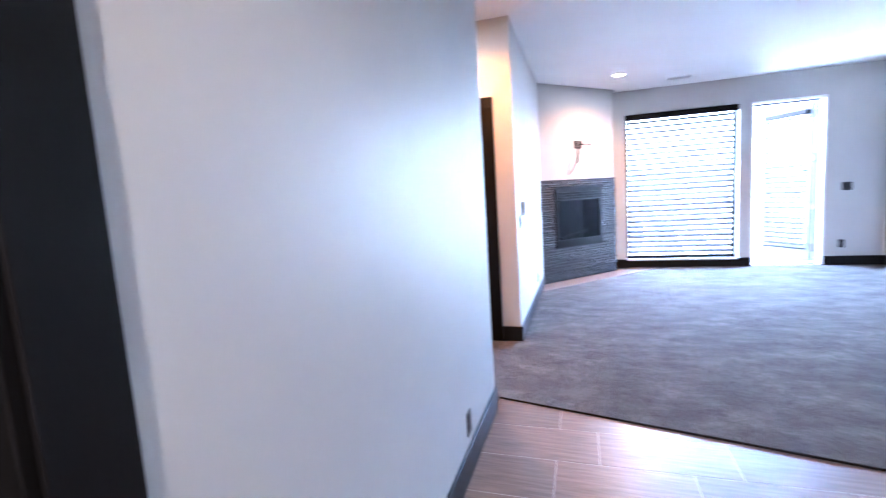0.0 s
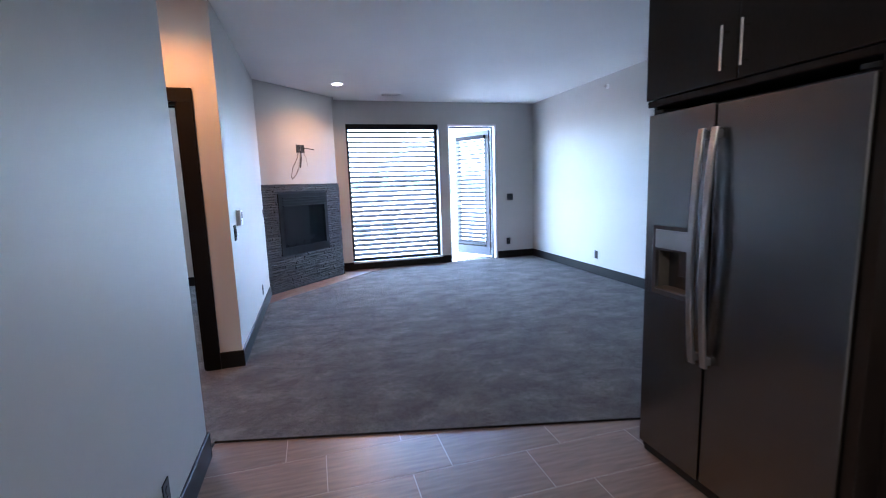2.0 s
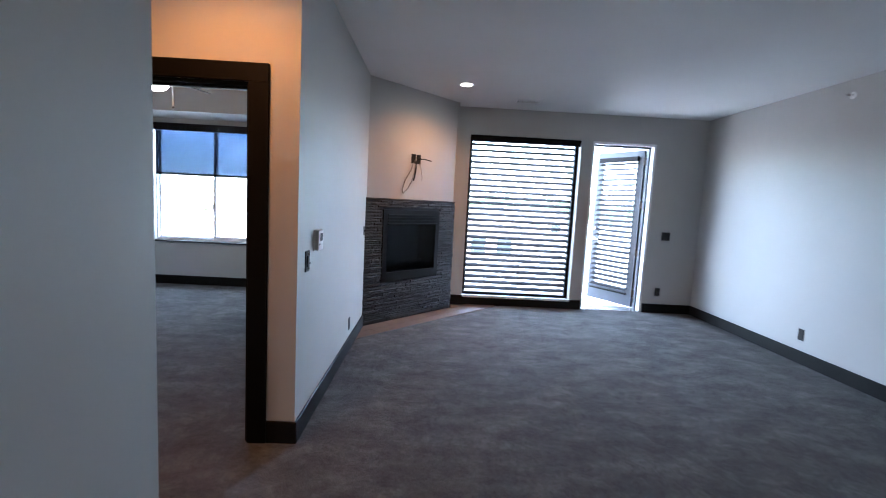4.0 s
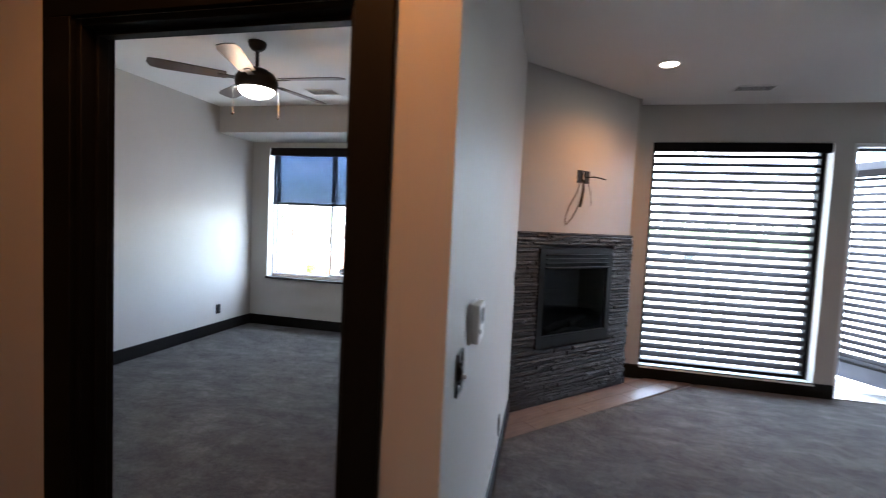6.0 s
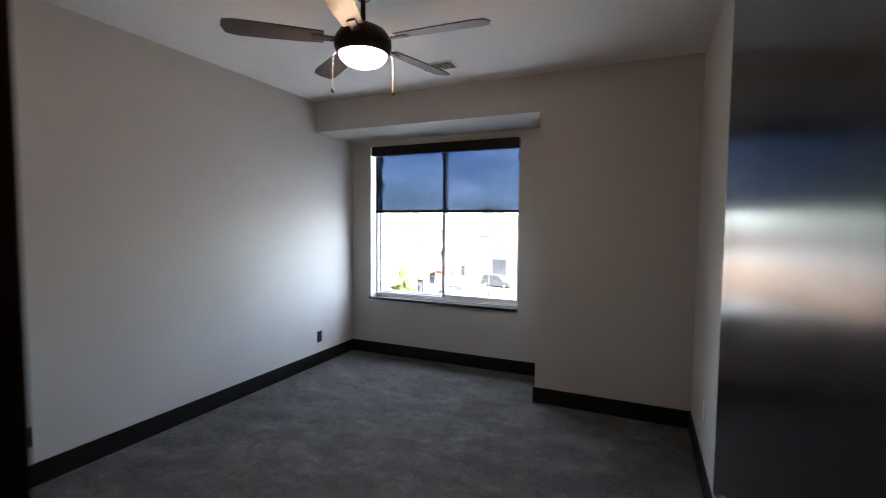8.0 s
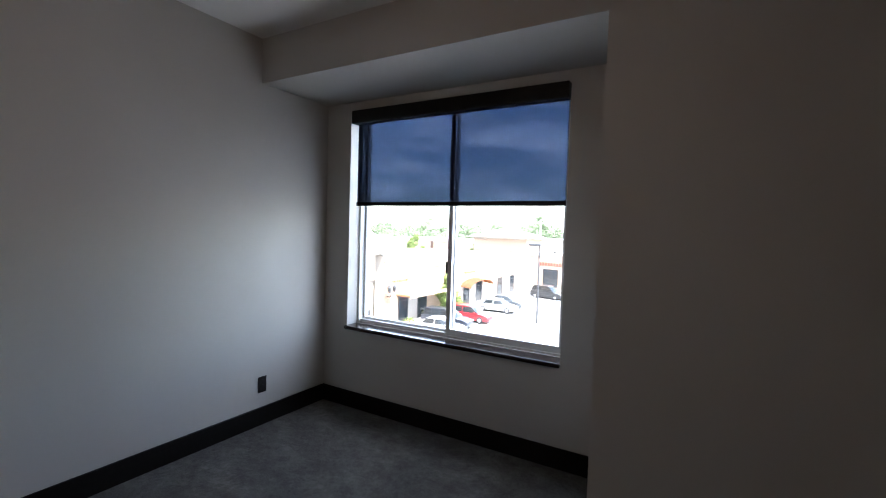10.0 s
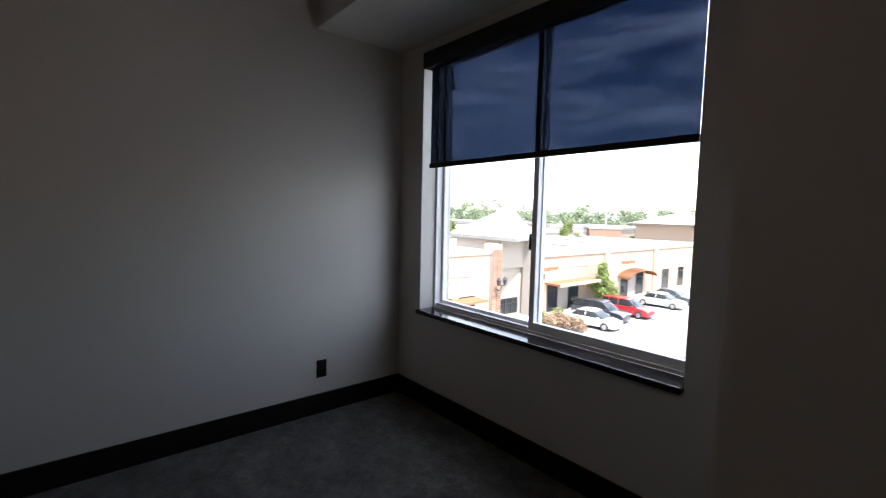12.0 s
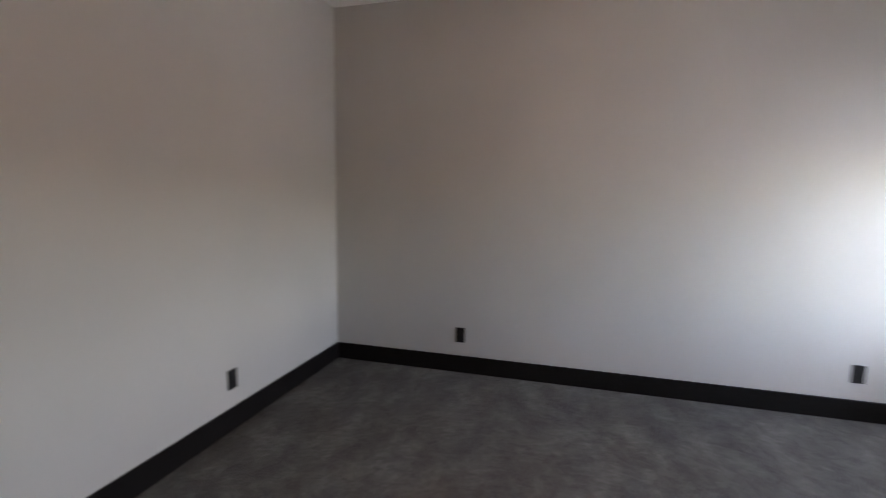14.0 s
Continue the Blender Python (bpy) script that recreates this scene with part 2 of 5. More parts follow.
def carpet():
    """Cut pile: brushed patches, tufts and fibre, each darkening or lightening the last."""
    m, t, b = material("carpet", (0.12, 0.115, 0.105), 0.98, 0, 0.1)
    patch = noise_node(t, 3.2, 6, 0.62, stretch=(1.0, 1.6, 1))
    mid = noise_node(t, 13, 5, 0.75)
    tuft = noise_node(t, 48, 3, 0.75)
    fine = noise_node(t, 210, 2, 0.7)
    c = ramp(t, patch, [(0.36, (0.055, 0.0525, 0.0475)), (0.47, (0.079, 0.0755, 0.0690)), (0.53, (0.093, 0.0895, 0.0815)), (0.64, (0.130, 0.1255, 0.115))])
    c = mix_color(t, 1.0, c, ramp(t, mid, [(0.35, (0.74, 0.74, 0.74)), (0.65, (1.22, 1.22, 1.22))]), "MULTIPLY")
    c = mix_color(t, 1.0, c, ramp(t, tuft, [(0.32, (0.62, 0.62, 0.62)), (0.68, (1.35, 1.35, 1.35))]), "MULTIPLY")
    c = mix_color(t, 1.0, c, ramp(t, fine, [(0.3, (0.75, 0.75, 0.75)), (0.7, (1.2, 1.2, 1.2))]), "MULTIPLY")
    t.links.new(c, b.inputs["Base Color"])
    b.inputs["Sheen Weight"].default_value = 0.15
    b.inputs["Sheen Roughness"].default_value = 0.6
    s = t.nodes.new("ShaderNodeMath")
    s.operation = "MULTIPLY_ADD"
    s.inputs[1].default_value = 1.2
    t.links.new(tuft, s.inputs[0])
    t.links.new(fine, s.inputs[2])
    bump(t, b, s.outputs[0], 1.0, 0.016)
    return m


M_CARPET = carpet()


def wood_tile():
    m, t, b = material("wood_look_tile", (0.26, 0.20, 0.16), 0.28, 0, 0.6)
    o = t.nodes.new("ShaderNodeObjectInfo").outputs["Random"]
    grain = noise_node(t, 5.0, 6, 0.62, stretch=(0.8, 9.0, 1))
    c = ramp(t, grain, [(0.28, (0.095, 0.067, 0.050)), (0.5, (0.165, 0.120, 0.091)), (0.72, (0.235, 0.176, 0.136))])
    c = mix_color(t, 1.0, c, ramp(t, o, [(0, (0.80, 0.80, 0.80)), (1, (1.08, 1.06, 1.04))]), "MULTIPLY")
    t.links.new(c, b.inputs["Base Color"])
    t.links.new(span(t, grain, 0.29, 0.37), b.inputs["Roughness"])
    bump(t, b, grain, 0.04, 0.001)
    return m


M_TILE = wood_tile()
M_GROUT = two_tone("grout", (0.32, 0.295, 0.27), (0.42, 0.39, 0.36), 8, (0.8, 0.95), fine=120)


def brushed(name, a, rough):
    m, t, b = material(name, a, rough, 1.0)
    g = noise_node(t, 14, 4, 0.65, stretch=(1, 40, 0.35))
    t.links.new(span(t, g, rough - 0.015, rough + 0.03), b.inputs["Roughness"])
    t.links.new(ramp(t, g, [(0.3, tuple(v * 0.97 for v in a)), (0.7, a)]), b.inputs["Base Color"])
    b.inputs["Anisotropic"].default_value = 0.5
    return m


M_STEEL = brushed("stainless_steel", (0.175, 0.171, 0.166), 0.23)
M_STEEL_H = brushed("satin_steel", (0.40, 0.395, 0.39), 0.30)
M_NICKEL = brushed("satin_nickel", (0.72, 0.69, 0.65), 0.25)
M_PLAST_B = two_tone("black_plastic", (0.009, 0.009, 0.0095), (0.014, 0.014, 0.0145), 6, (0.4, 0.55), spec=0.25)
M_PLAST_W = two_tone("white_plastic", (0.74, 0.73, 0.70), (0.78, 0.77, 0.75), 6, (0.35, 0.45))
M_FRAME_W = two_tone("white_vinyl", (0.74, 0.75, 0.76), (0.80, 0.80, 0.81), 3, (0.3, 0.42))
M_GLASS = glass("window_glass")
M_SLAT = two_tone("espresso_slat", (0.0045, 0.0037, 0.0042), (0.008, 0.0064, 0.007), 4, (0.5, 0.65), fine=60, stretch=(0.4, 8, 8), spec=0.15)

Z_CEIL = 2.745
# ---- rooms: shell ----
HALL_X, WALL_B, WALL_BB = -0.30, -0.298, -0.485   # hall wall face, partition's living and bedroom faces
DOOR_Y, DOOR_YB = 3.70, 3.805                     # bedroom door wall, both faces
LIV_Y, SIDE_X = 7.49, 4.205                       # balcony wall and far side wall of the living room
BED_X, BAY_Y, PIER_Y, STEP_X = -3.96, 7.94, 7.29, -1.65
BDOOR = (-1.455, -0.560, 2.025)                    # bedroom doorway
WIN = (0.902, 2.441, 0.115, 2.384)                # living-room window opening
GDOOR = (2.602, 3.495, 2.382)                     # balcony doorway
BWIN = (-3.71, -1.975, 0.645, 2.37)               # bedroom window opening
wall("wall_hall", "y", -2.2, 2.43, -0.43, HALL_X, 0, Z_CEIL, [(-0.77, 0.135, 0, 2.03)], M_WALL)
wall("wall_corridor", "x", -3.2, -0.43, 2.30, 2.43, 0, Z_CEIL, (), M_WALL)
wall("wall_corridor_end", "y", 2.32, DOOR_Y, -3.33, -3.2, 0, Z_CEIL, (), M_WALL)
wall("wall_bedroom_door", "x", BED_X - 0.13, WALL_B, DOOR_Y, DOOR_YB, 0, Z_CEIL, [(BDOOR[0], BDOOR[1], 0, BDOOR[2])], M_WALL)
wall("wall_partition", "y", DOOR_YB, LIV_Y, WALL_BB, WALL_B, 0, Z_CEIL, (), M_WALL)
wall("wall_bedroom_side", "y", DOOR_YB, 8.20, BED_X - 0.13, BED_X, 0, Z_CEIL, (), M_WALL)
wall("wall_bedroom_window", "x", BED_X, STEP_X, BAY_Y, 8.20, 0, Z_CEIL, [BWIN], M_WALL)
wall("wall_bedroom_pier", "x", STEP_X, WALL_BB, PIER_Y, 8.20, 0, Z_CEIL, (), M_WALL)
wall("wall_bedroom_soffit", "x", BED_X, STEP_X, PIER_Y + 0.012, BAY_Y, 2.440, Z_CEIL, (), M_WALL, "dropped soffit over the window bay")
wall("wall_balcony", "x", WALL_BB, SIDE_X + 0.13, LIV_Y, 7.74, 0, Z_CEIL, [WIN, (GDOOR[0], GDOOR[1], 0.0, GDOOR[2])], M_WALL)
wall("wall_living_side", "y", -2.2, LIV_Y, SIDE_X, SIDE_X + 0.13, 0, Z_CEIL, (), M_WALL)
wall("wall_kitchen_back", "y", -2.2, 1.86, 2.60, 2.72, 0, Z_CEIL, (), M_WALL)
wall("wall_kitchen_return", "x", 2.72, SIDE_X, 1.74, 1.86, 0, Z_CEIL, (), M_WALL)
wall("wall_entry", "x", -0.43, 2.72, -2.33, -2.2, 0, Z_CEIL, (), M_WALL)
structure("ceiling", box(BED_X - 0.13, SIDE_X + 0.13, -2.33, 8.20, Z_CEIL, Z_CEIL + 0.2), M_CEIL, "flat off-white painted ceiling", "ceiling")
structure("floor_slab", box(BED_X - 0.13, SIDE_X + 0.13, -2.33, 8.20, -0.3, -0.012), M_GROUT, "concrete floor slab with grout bed", "floor")


def edge_y(x):
    """The slanting line where carpet meets tile."""
    return 2.578 - 0.2405 * (x + 0.30)


structure("floor_carpet_living", prism([(-3.2, 2.43), (HALL_X - 0.05, 2.43), (HALL_X, edge_y(HALL_X)), (2.72, 1.86), (SIDE_X, 1.86), (SIDE_X, LIV_Y), (1.48, LIV_Y), (WALL_B, 5.70), (WALL_B, DOOR_Y), (-3.2, DOOR_Y)], -0.012, 0.010), M_CARPET, "grey-brown cut-pile carpet", "carpet")
structure("floor_carpet_bedroom", prism([(BDOOR[0], DOOR_Y), (BDOOR[1], DOOR_Y), (BDOOR[1], DOOR_YB), (WALL_BB, DOOR_YB), (WALL_BB, PIER_Y), (STEP_X, PIER_Y), (STEP_X, BAY_Y), (BED_X, BAY_Y), (BED_X, DOOR_YB), (BDOOR[0], DOOR_YB)], -0.012, 0.0105), M_CARPET, "dark grey cut-pile carpet", "carpet")

# fireplace frame of reference: along the diagonal face, x to the far end, -y towards the room
FP0, FP1 = Vector((WALL_B, 6.135, 0)), Vector((0.725, 7.225, 0))
FP_LEN = (FP1 - FP0).length
FP = Matrix.Translation(FP0) @ Matrix.Rotation(math.atan2(FP1.y - FP0.y, FP1.x - FP0.x), 4, "Z")
FBOX = (0.26, 1.18, 0.50, 1.31)
chimney = wall("wall_chimney", "x", -0.05, FP_LEN, 0.035, 0.15, 0, Z_CEIL, [FBOX], M_WALL, "beige diagonal chimney breast wall")
chimney.matrix_basis = FP
structure("wall_chimney_side", box(FP1.x - 0.11, FP1.x, FP1.y + 0.03, LIV_Y, 0, Z_CEIL), M_WALL, "beige chimney breast side wall", "wall")


# ---- baseboards and casings ----
def baseboard(x0, x1, y0, y1):
    structure("baseboard", box(x0, x1, y0, y1, 0.0, 0.14, 0.003), M_BASE, "espresso-stained wooden baseboard", "baseboard")


T = 0.014
baseboard(HALL_X, HALL_X + T, 0.236, 2.43)
baseboard(-3.2, HALL_X + T, 2.43, 2.43 + T)
baseboard(-3.2, BDOOR[0] - 0.101, DOOR_Y - T, DOOR_Y)
baseboard(BDOOR[1] + 0.101, WALL_B + T, DOOR_Y - T, DOOR_Y)
baseboard(WALL_B, WALL_B + T, DOOR_Y, 6.12)
baseboard(FP1.x, FP1.x + T, FP1.y + 0.03, LIV_Y - 0.03)
baseboard(FP1.x, GDOOR[0] - 0.001, LIV_Y - 0.028, LIV_Y)
baseboard(GDOOR[1] + 0.001, SIDE_X, LIV_Y - T, LIV_Y)
baseboard(SIDE_X - T, SIDE_X, 1.86, LIV_Y - T)
baseboard(BED_X, BED_X + T, DOOR_YB + T, BAY_Y - T)
baseboard(BED_X, STEP_X, BAY_Y - T, BAY_Y)
baseboard(STEP_X - T, STEP_X, PIER_Y, BAY_Y - T)
baseboard(STEP_X - T, WALL_BB, PIER_Y - T, PIER_Y)
baseboard(WALL_BB - T, WALL_BB, DOOR_YB + T, PIER_Y - T)
baseboard(BED_X, BDOOR[0] - 0.101, DOOR_YB, DOOR_YB + T)


def door_lining(name, along, u0, u1, top, v0, v1, label):
    """Jambs, head and flat casings on both faces of a wall with a doorway."""
    ob = empty(name, (0, 0, 0), label, "door frame", kind="structure")
    put = (lambda a, b, c, d, e, f: box(a, b, c, d, e, f, 0.002)) if along == "x" else (lambda a, b, c, d, e, f: box(c, d, a, b, e, f, 0.002))
    j = 0.02
    part("jamb", put(u0, u0 + j, v0 - 0.002, v1 + 0.002, 0, top), M_BLACK, ob)
    part("jamb", put(u1 - j, u1, v0 - 0.002, v1 + 0.002, 0, top), M_BLACK, ob)
    part("head", put(u0 + j, u1 - j, v0 - 0.002, v1 + 0.002, top - j, top), M_BLACK, ob)
    part("stop", put(u0 + j, u0 + j + 0.012, v0 + 0.04, v0 + 0.075, 0, top - j), M_BLACK, ob)
    part("stop", put(u1 - j - 0.012, u1 - j, v0 + 0.04, v0 + 0.075, 0, top - j), M_BLACK, ob)
    part("stop", put(u0 + j, u1 - j, v0 + 0.04, v0 + 0.075, top - j - 0.012, top - j), M_BLACK, ob)
    for a, b in ((v0 - 0.022, v0), (v1, v1 + 0.008)):
        part("casing", put(u0 - 0.10, u0 + 0.004, a, b, 0, top), M_BLACK, ob)
        part("casing", put(u1 - 0.004, u1 + 0.10, a, b, 0, top), M_BLACK, ob)
        part("casing", put(u0 - 0.10, u1 + 0.10, a, b, top, top + 0.095), M_BLACK, ob)
    return ob


door_lining("door_frame_bedroom", "x", BDOOR[0], BDOOR[1], BDOOR[2], DOOR_Y, DOOR_YB, "wide espresso-stained wooden door casing with jambs")
door_lining("door_frame_hall", "y", -0.77, 0.135, 2.03, -0.43, HALL_X, "wide espresso-stained wooden door casing in the hall")


# ---- doors ----
def lever(parent, x, y, z, side, reach):
    """Square rose and flat lever; side: the way it stands off the leaf in x, reach: along y."""
    s = side
    part("rose", box(min(x, x + s * 0.012), max(x, x + s * 0.012), y - 0.03, y + 0.03, z - 0.03, z + 0.03, 0.004, 2), M_NICKEL, parent)
    part("neck", tube((x, y, z), (x + s * 0.05, y, z), 0.011), M_NICKEL, parent, smooth=True)
    a, b = sorted((y + 0.012, y + reach))
    part("lever", box(min(x + s * 0.04, x + s * 0.056), max(x + s * 0.04, x + s * 0.056), a, b, z - 0.011, z + 0.011, 0.005, 2), M_NICKEL, parent, "satin nickel lever")


def slab_door(name, width, height, label):
    """A flat leaf hinged at its origin, running along +y, thickness 0.044 towards -x."""
    ob = empty(name, (0, 0, 0), label, "door")
    part("leaf", box(-0.044, 0, 0.003, width, 0.012, height, 0.002), M_DOOR, ob)
    for z in (0.25, 1.05, 1.85):
        part("hinge", tube((0.004, 0.0, z - 0.05), (0.004, 0.0, z + 0.05), 0.007, 10), M_NICKEL, ob, "satin nickel hinge")
    part("latch_plate", box(-0.034, -0.010, width, width + 0.002, 0.86, 1.0), M_NICKEL, ob)
    lever(ob, -0.044, width - 0.065, 0.93, -1, -0.12)
    lever(ob, 0.0, width - 0.065, 0.93, 1, -0.12)
    return ob


M_DOOR = two_tone("espresso_door", (0.006, 0.005, 0.0048), (0.010, 0.0082, 0.0075), 2.5, (0.15, 0.21), fine=55, stretch=(6, 6, 0.5), spec=0.3)
leaf = slab_door("bedroom_door", 0.845, 2.005, "open espresso-stained flush wooden door with lever handles")
leaf.matrix_basis = pose(BDOOR[1] + 0.009, DOOR_YB + 0.018, 0, 0, 0, 7.0)
leaf = slab_door("hall_door", 0.865, 2.005, "closed espresso-stained flush wooden hall door")
leaf.matrix_basis = pose(-0.372, -0.748, 0)

# ---- bedroom window ----
bw = empty("window_bedroom", (-2.84, 8.095, 0.668), "white vinyl sliding window with two panes", "window", kind="structure")
x0, x1, z0, z1 = BWIN[0] + 2.84, BWIN[1] + 2.84, 0.0, BWIN[3] - 0.668
part("window_frame", bm_wall(bmesh.new(), "x", x0, x1, -0.035, 0.06, z0, z1, [(x0 + 0.018, x1 - 0.022, z0 + 0.018, z1 - 0.018)]), M_FRAME_W, bw)


def sash(a, b, y, low, name):
    s = part("sash", bm_wall(bmesh.new(), "x", a, b, y - 0.016, y + 0.016, z0 + 0.016, z1 - 0.012, [(a + 0.034, b - 0.034, z0 + 0.016 + low, z1 - 0.040)]), M_FRAME_W, bw)
    p = part("pane", box(a + 0.032, b - 0.032, y - 0.003, y + 0.003, z0 + 0.014 + low, z1 - 0.038), M_GLASS, bw, "clear glass pane")
    p.visible_shadow = False


sash(x0 + 0.006, 0.014, 0.030, 0.034, "fixed")
sash(-0.028, x1 - 0.016, -0.006, 0.046, "slider")
part("track", box(x0 + 0.022, -0.03, -0.030, -0.004, 0.0185, 0.034, 0.002), M_FRAME_W, bw)
part("latch", box(-0.038, -0.026, -0.034, -0.022, 0.47, 0.56, 0.003), M_PLAST_B, bw, "small black sash latch")

# ---- roller shade ----
M_SILL = two_tone("espresso_sill", (0.016, 0.013, 0.013), (0.026, 0.021, 0.020), 3, (0.08, 0.16), fine=60)
structure("window_sill_bedroom", box(BWIN[0] - 0.006, BWIN[1] + 0.002, BAY_Y - 0.034, 8.06, 0.640, 0.668, 0.004, 2), M_SILL, "espresso-stained wooden window sill board", "window sill")
M_CLOTH = screen_cloth("shade_cloth", (0.020, 0.022, 0.028), (0.212, 0.246, 0.322))
shade = empty("roller_shade", (-2.83, 7.95, 2.37), "half-lowered black mesh roller shade with cassette", "roller shade")
part("cassette", box(-0.845, 0.848, -0.042, 0.036, -0.103, -0.002, 0.006, 2), M_PLAST_B, shade)
part("end_cap", box(-0.851, -0.8452, -0.040, 0.034, -0.101, -0.004, 0.002), M_PLAST_B, shade)
part("cloth", box(-0.822, 0.843, 0.0135, 0.0145, -0.712, -0.103), M_CLOTH, shade, "see-through dark mesh cloth")
part("bottom_bar", box(-0.824, 0.845, 0.004, 0.024, -0.742, -0.712, 0.004, 2), M_PLAST_B, shade)


# ---- wall plates ----
def wall_plate(name, at, rz, label, category, gangs=1, duplex=True, mat=None, w=None):
    """A plate on a wall; local -y faces the room."""
    mat = mat or M_PLAST_B
    ob = empty(name, at, label, category, rz=rz, group="wall plates")
    w = w or (0.070 + 0.046 * (gangs - 1))
    part("cover_plate", box(-w / 2, w / 2, -0.006, 0, -0.0575, 0.0575, 0.003, 2), mat, ob)
    for g in range(gangs):
        x = (g - (gangs - 1) / 2) * 0.046
        if duplex:
            for z in (-0.02, 0.02):
                part("socket", lathe([(0.0, 0.0), (0.0165, 0.0), (0.0165, 0.003), (0.0, 0.003)], 16), mat, ob).matrix_basis = pose(x, -0.0055, z, 90, 0, 0)
        else:
            part("rocker", box(x - 0.016, x + 0.016, -0.010, -0.004, -0.033, 0.033, 0.003, 2), mat, ob)
        for z in (-0.048, 0.048) if not duplex else (0.0,):
            part("screw", tube((x, -0.004, z), (x, -0.0075, z), 0.003, 8), M_NICKEL, ob)
    return ob


OUT = "black plastic duplex outlet low on the wall"
wall_plate("outlet", (HALL_X, 1.79, 0.245), 90, "black duplex outlet beside the hall baseboard", "outlet")
wall_plate("outlet", (WALL_B, 5.34, 0.262), 90, OUT, "outlet")
wall_plate("outlet", (SIDE_X, 5.543, 0.30), -90, OUT, "outlet")
wall_plate("outlet", (3.705, LIV_Y, 0.315), 0, OUT + " by the balcony door", "outlet")
wall_plate("light_switch", (3.745, LIV_Y, 1.115), 0, "black two-gang rocker switch by the balcony door", "switch", 2, False)
wall_plate("outlet", (BED_X, 7.333, 0.303), 90, OUT, "outlet")
wall_plate("outlet", (BED_X, 4.839, 0.300), 90, OUT, "outlet")
wall_plate("outlet", (-2.758, DOOR_YB, 0.302), 180, OUT, "outlet")
wall_plate("outlet", (WALL_BB, 6.57, 0.42), -90, "pale plastic wall plate on the bedroom wall", "outlet", 1, True, M_PLAST_W)
sw = empty("light_switch", (WALL_B, 3.885, 1.050), "uncovered black switch box with bare metal yoke", "switch", rz=90, group="wall plates")
part("wall_box", bm_wall(bmesh.new(), "x", -0.040, 0.040, -0.007, 0.0, -0.062, 0.062, [(-0.033, 0.033, -0.054, 0.054)]), M_PLAST_B, sw, "black plastic box rim")
part("box_back", box(-0.034, 0.034, -0.003, -0.001, -0.055, 0.055), M_PLAST_B, sw)
part("device", box(-0.016, 0.016, -0.014, -0.003, -0.033, 0.033, 0.003, 2), M_PLAST_B, sw, "black switch body")
for zz in (-0.044, 0.044):
    part("yoke_ear", box(-0.011, 0.011, -0.009, -0.007, zz - 0.006, zz + 0.006, 0.001), M_NICKEL, sw, "bare metal yoke ear")
part("toggle", box(-0.005, 0.005, -0.026, -0.014, -0.016, -0.004, 0.002, 2), M_PLAST_W, sw, "white toggle")
part("wire", sweep([(-0.022, -0.004, 0.03), (-0.028, -0.018, 0.018), (-0.024, -0.016, -0.012), (-0.018, -0.005, -0.022)], 0.002, 6), M_NICKEL, sw, "loose copper wire")

# thermostat with a small display
th = empty("thermostat", (WALL_B, 4.085, 1.160), "white plastic thermostat with a small dark display", "thermostat", rz=90)
part("back_plate", box(-0.062, 0.062, -0.010, 0, -0.068, 0.068, 0.003), M_PLAST_W, th)
part("body", box(-0.058, 0.058, -0.034, -0.010, -0.064, 0.064, 0.006, 2), M_PLAST_W, th)
part("display", box(-0.022, 0.040, -0.0355, -0.033, -0.005, 0.045, 0.002), M_PLAST_B, th, "dark display")
part("button", box(-0.045, -0.033, -0.037, -0.033, -0.03, -0.018, 0.001), M_PLAST_B, th)


# ---- ceiling fittings ----
def downlight(at, label, glowing):
    ob = empty("ceiling_downlight", at, label, "ceiling light", group="recessed lights")
    part("trim_ring", lathe([(0.058, 0.0), (0.082, 0.0), (0.086, -0.003), (0.082, -0.007), (0.060, -0.005), (0.058, 0.0)], 40, caps=False), M_PLAST_W, ob, smooth=True)
    part("lens", lathe([(0.0, -0.0012), (0.0585, -0.0012), (0.0585, -0.0032), (0.0, -0.0032)], 40), glowing, ob, "lit lens")
    return ob


M_LENS = glow("downlight_lens", (1.0, 0.84, 0.66), 2.5)
downlight((0.74, 6.34, Z_CEIL), "lit recessed ceiling downlight with a white trim", M_LENS)
downlight((-0.05, -0.8, Z_CEIL), "lit recessed entry downlight with a white trim", M_LENS)
downlight((-0.66, 3.03, Z_CEIL), "lit recessed corridor downlight with a white trim", M_LENS)


def ceiling_vent(at, w, d, rz, n):
    ob = empty("ceiling_vent", at, "white louvred ceiling air register", "air vent", rz=rz, group="air registers")
    part("frame", bm_wall(bmesh.new(), "x", -w / 2, w / 2, -0.008, 0.0, -d / 2, d / 2, [(-w / 2 + 0.014, w / 2 - 0.014, -d / 2 + 0.014, d / 2 - 0.014)]), M_PLAST_W, ob).matrix_basis = pose(0, 0, 0, 90, 0, 0)
    # flat black sheet in place of the duct's shade; no duct lies behind it
    part("backing", box(-w / 2 + 0.012, w / 2 - 0.012, -d / 2 + 0.012, d / 2 - 0.012, -0.0025, -0.001), M_PLAST_B, ob, "black sheet standing in for the shaded duct")
    for i in range(n):
        y = -d / 2 + 0.03 + (d - 0.06) * i / (n - 1)
        part("slat", box(-w / 2 + 0.022, w / 2 - 0.022, -0.003, 0.003, -0.0006, 0.0006), M_PLAST_W, ob).matrix_basis = pose(0, y, -0.0065, 40, 0, 0)


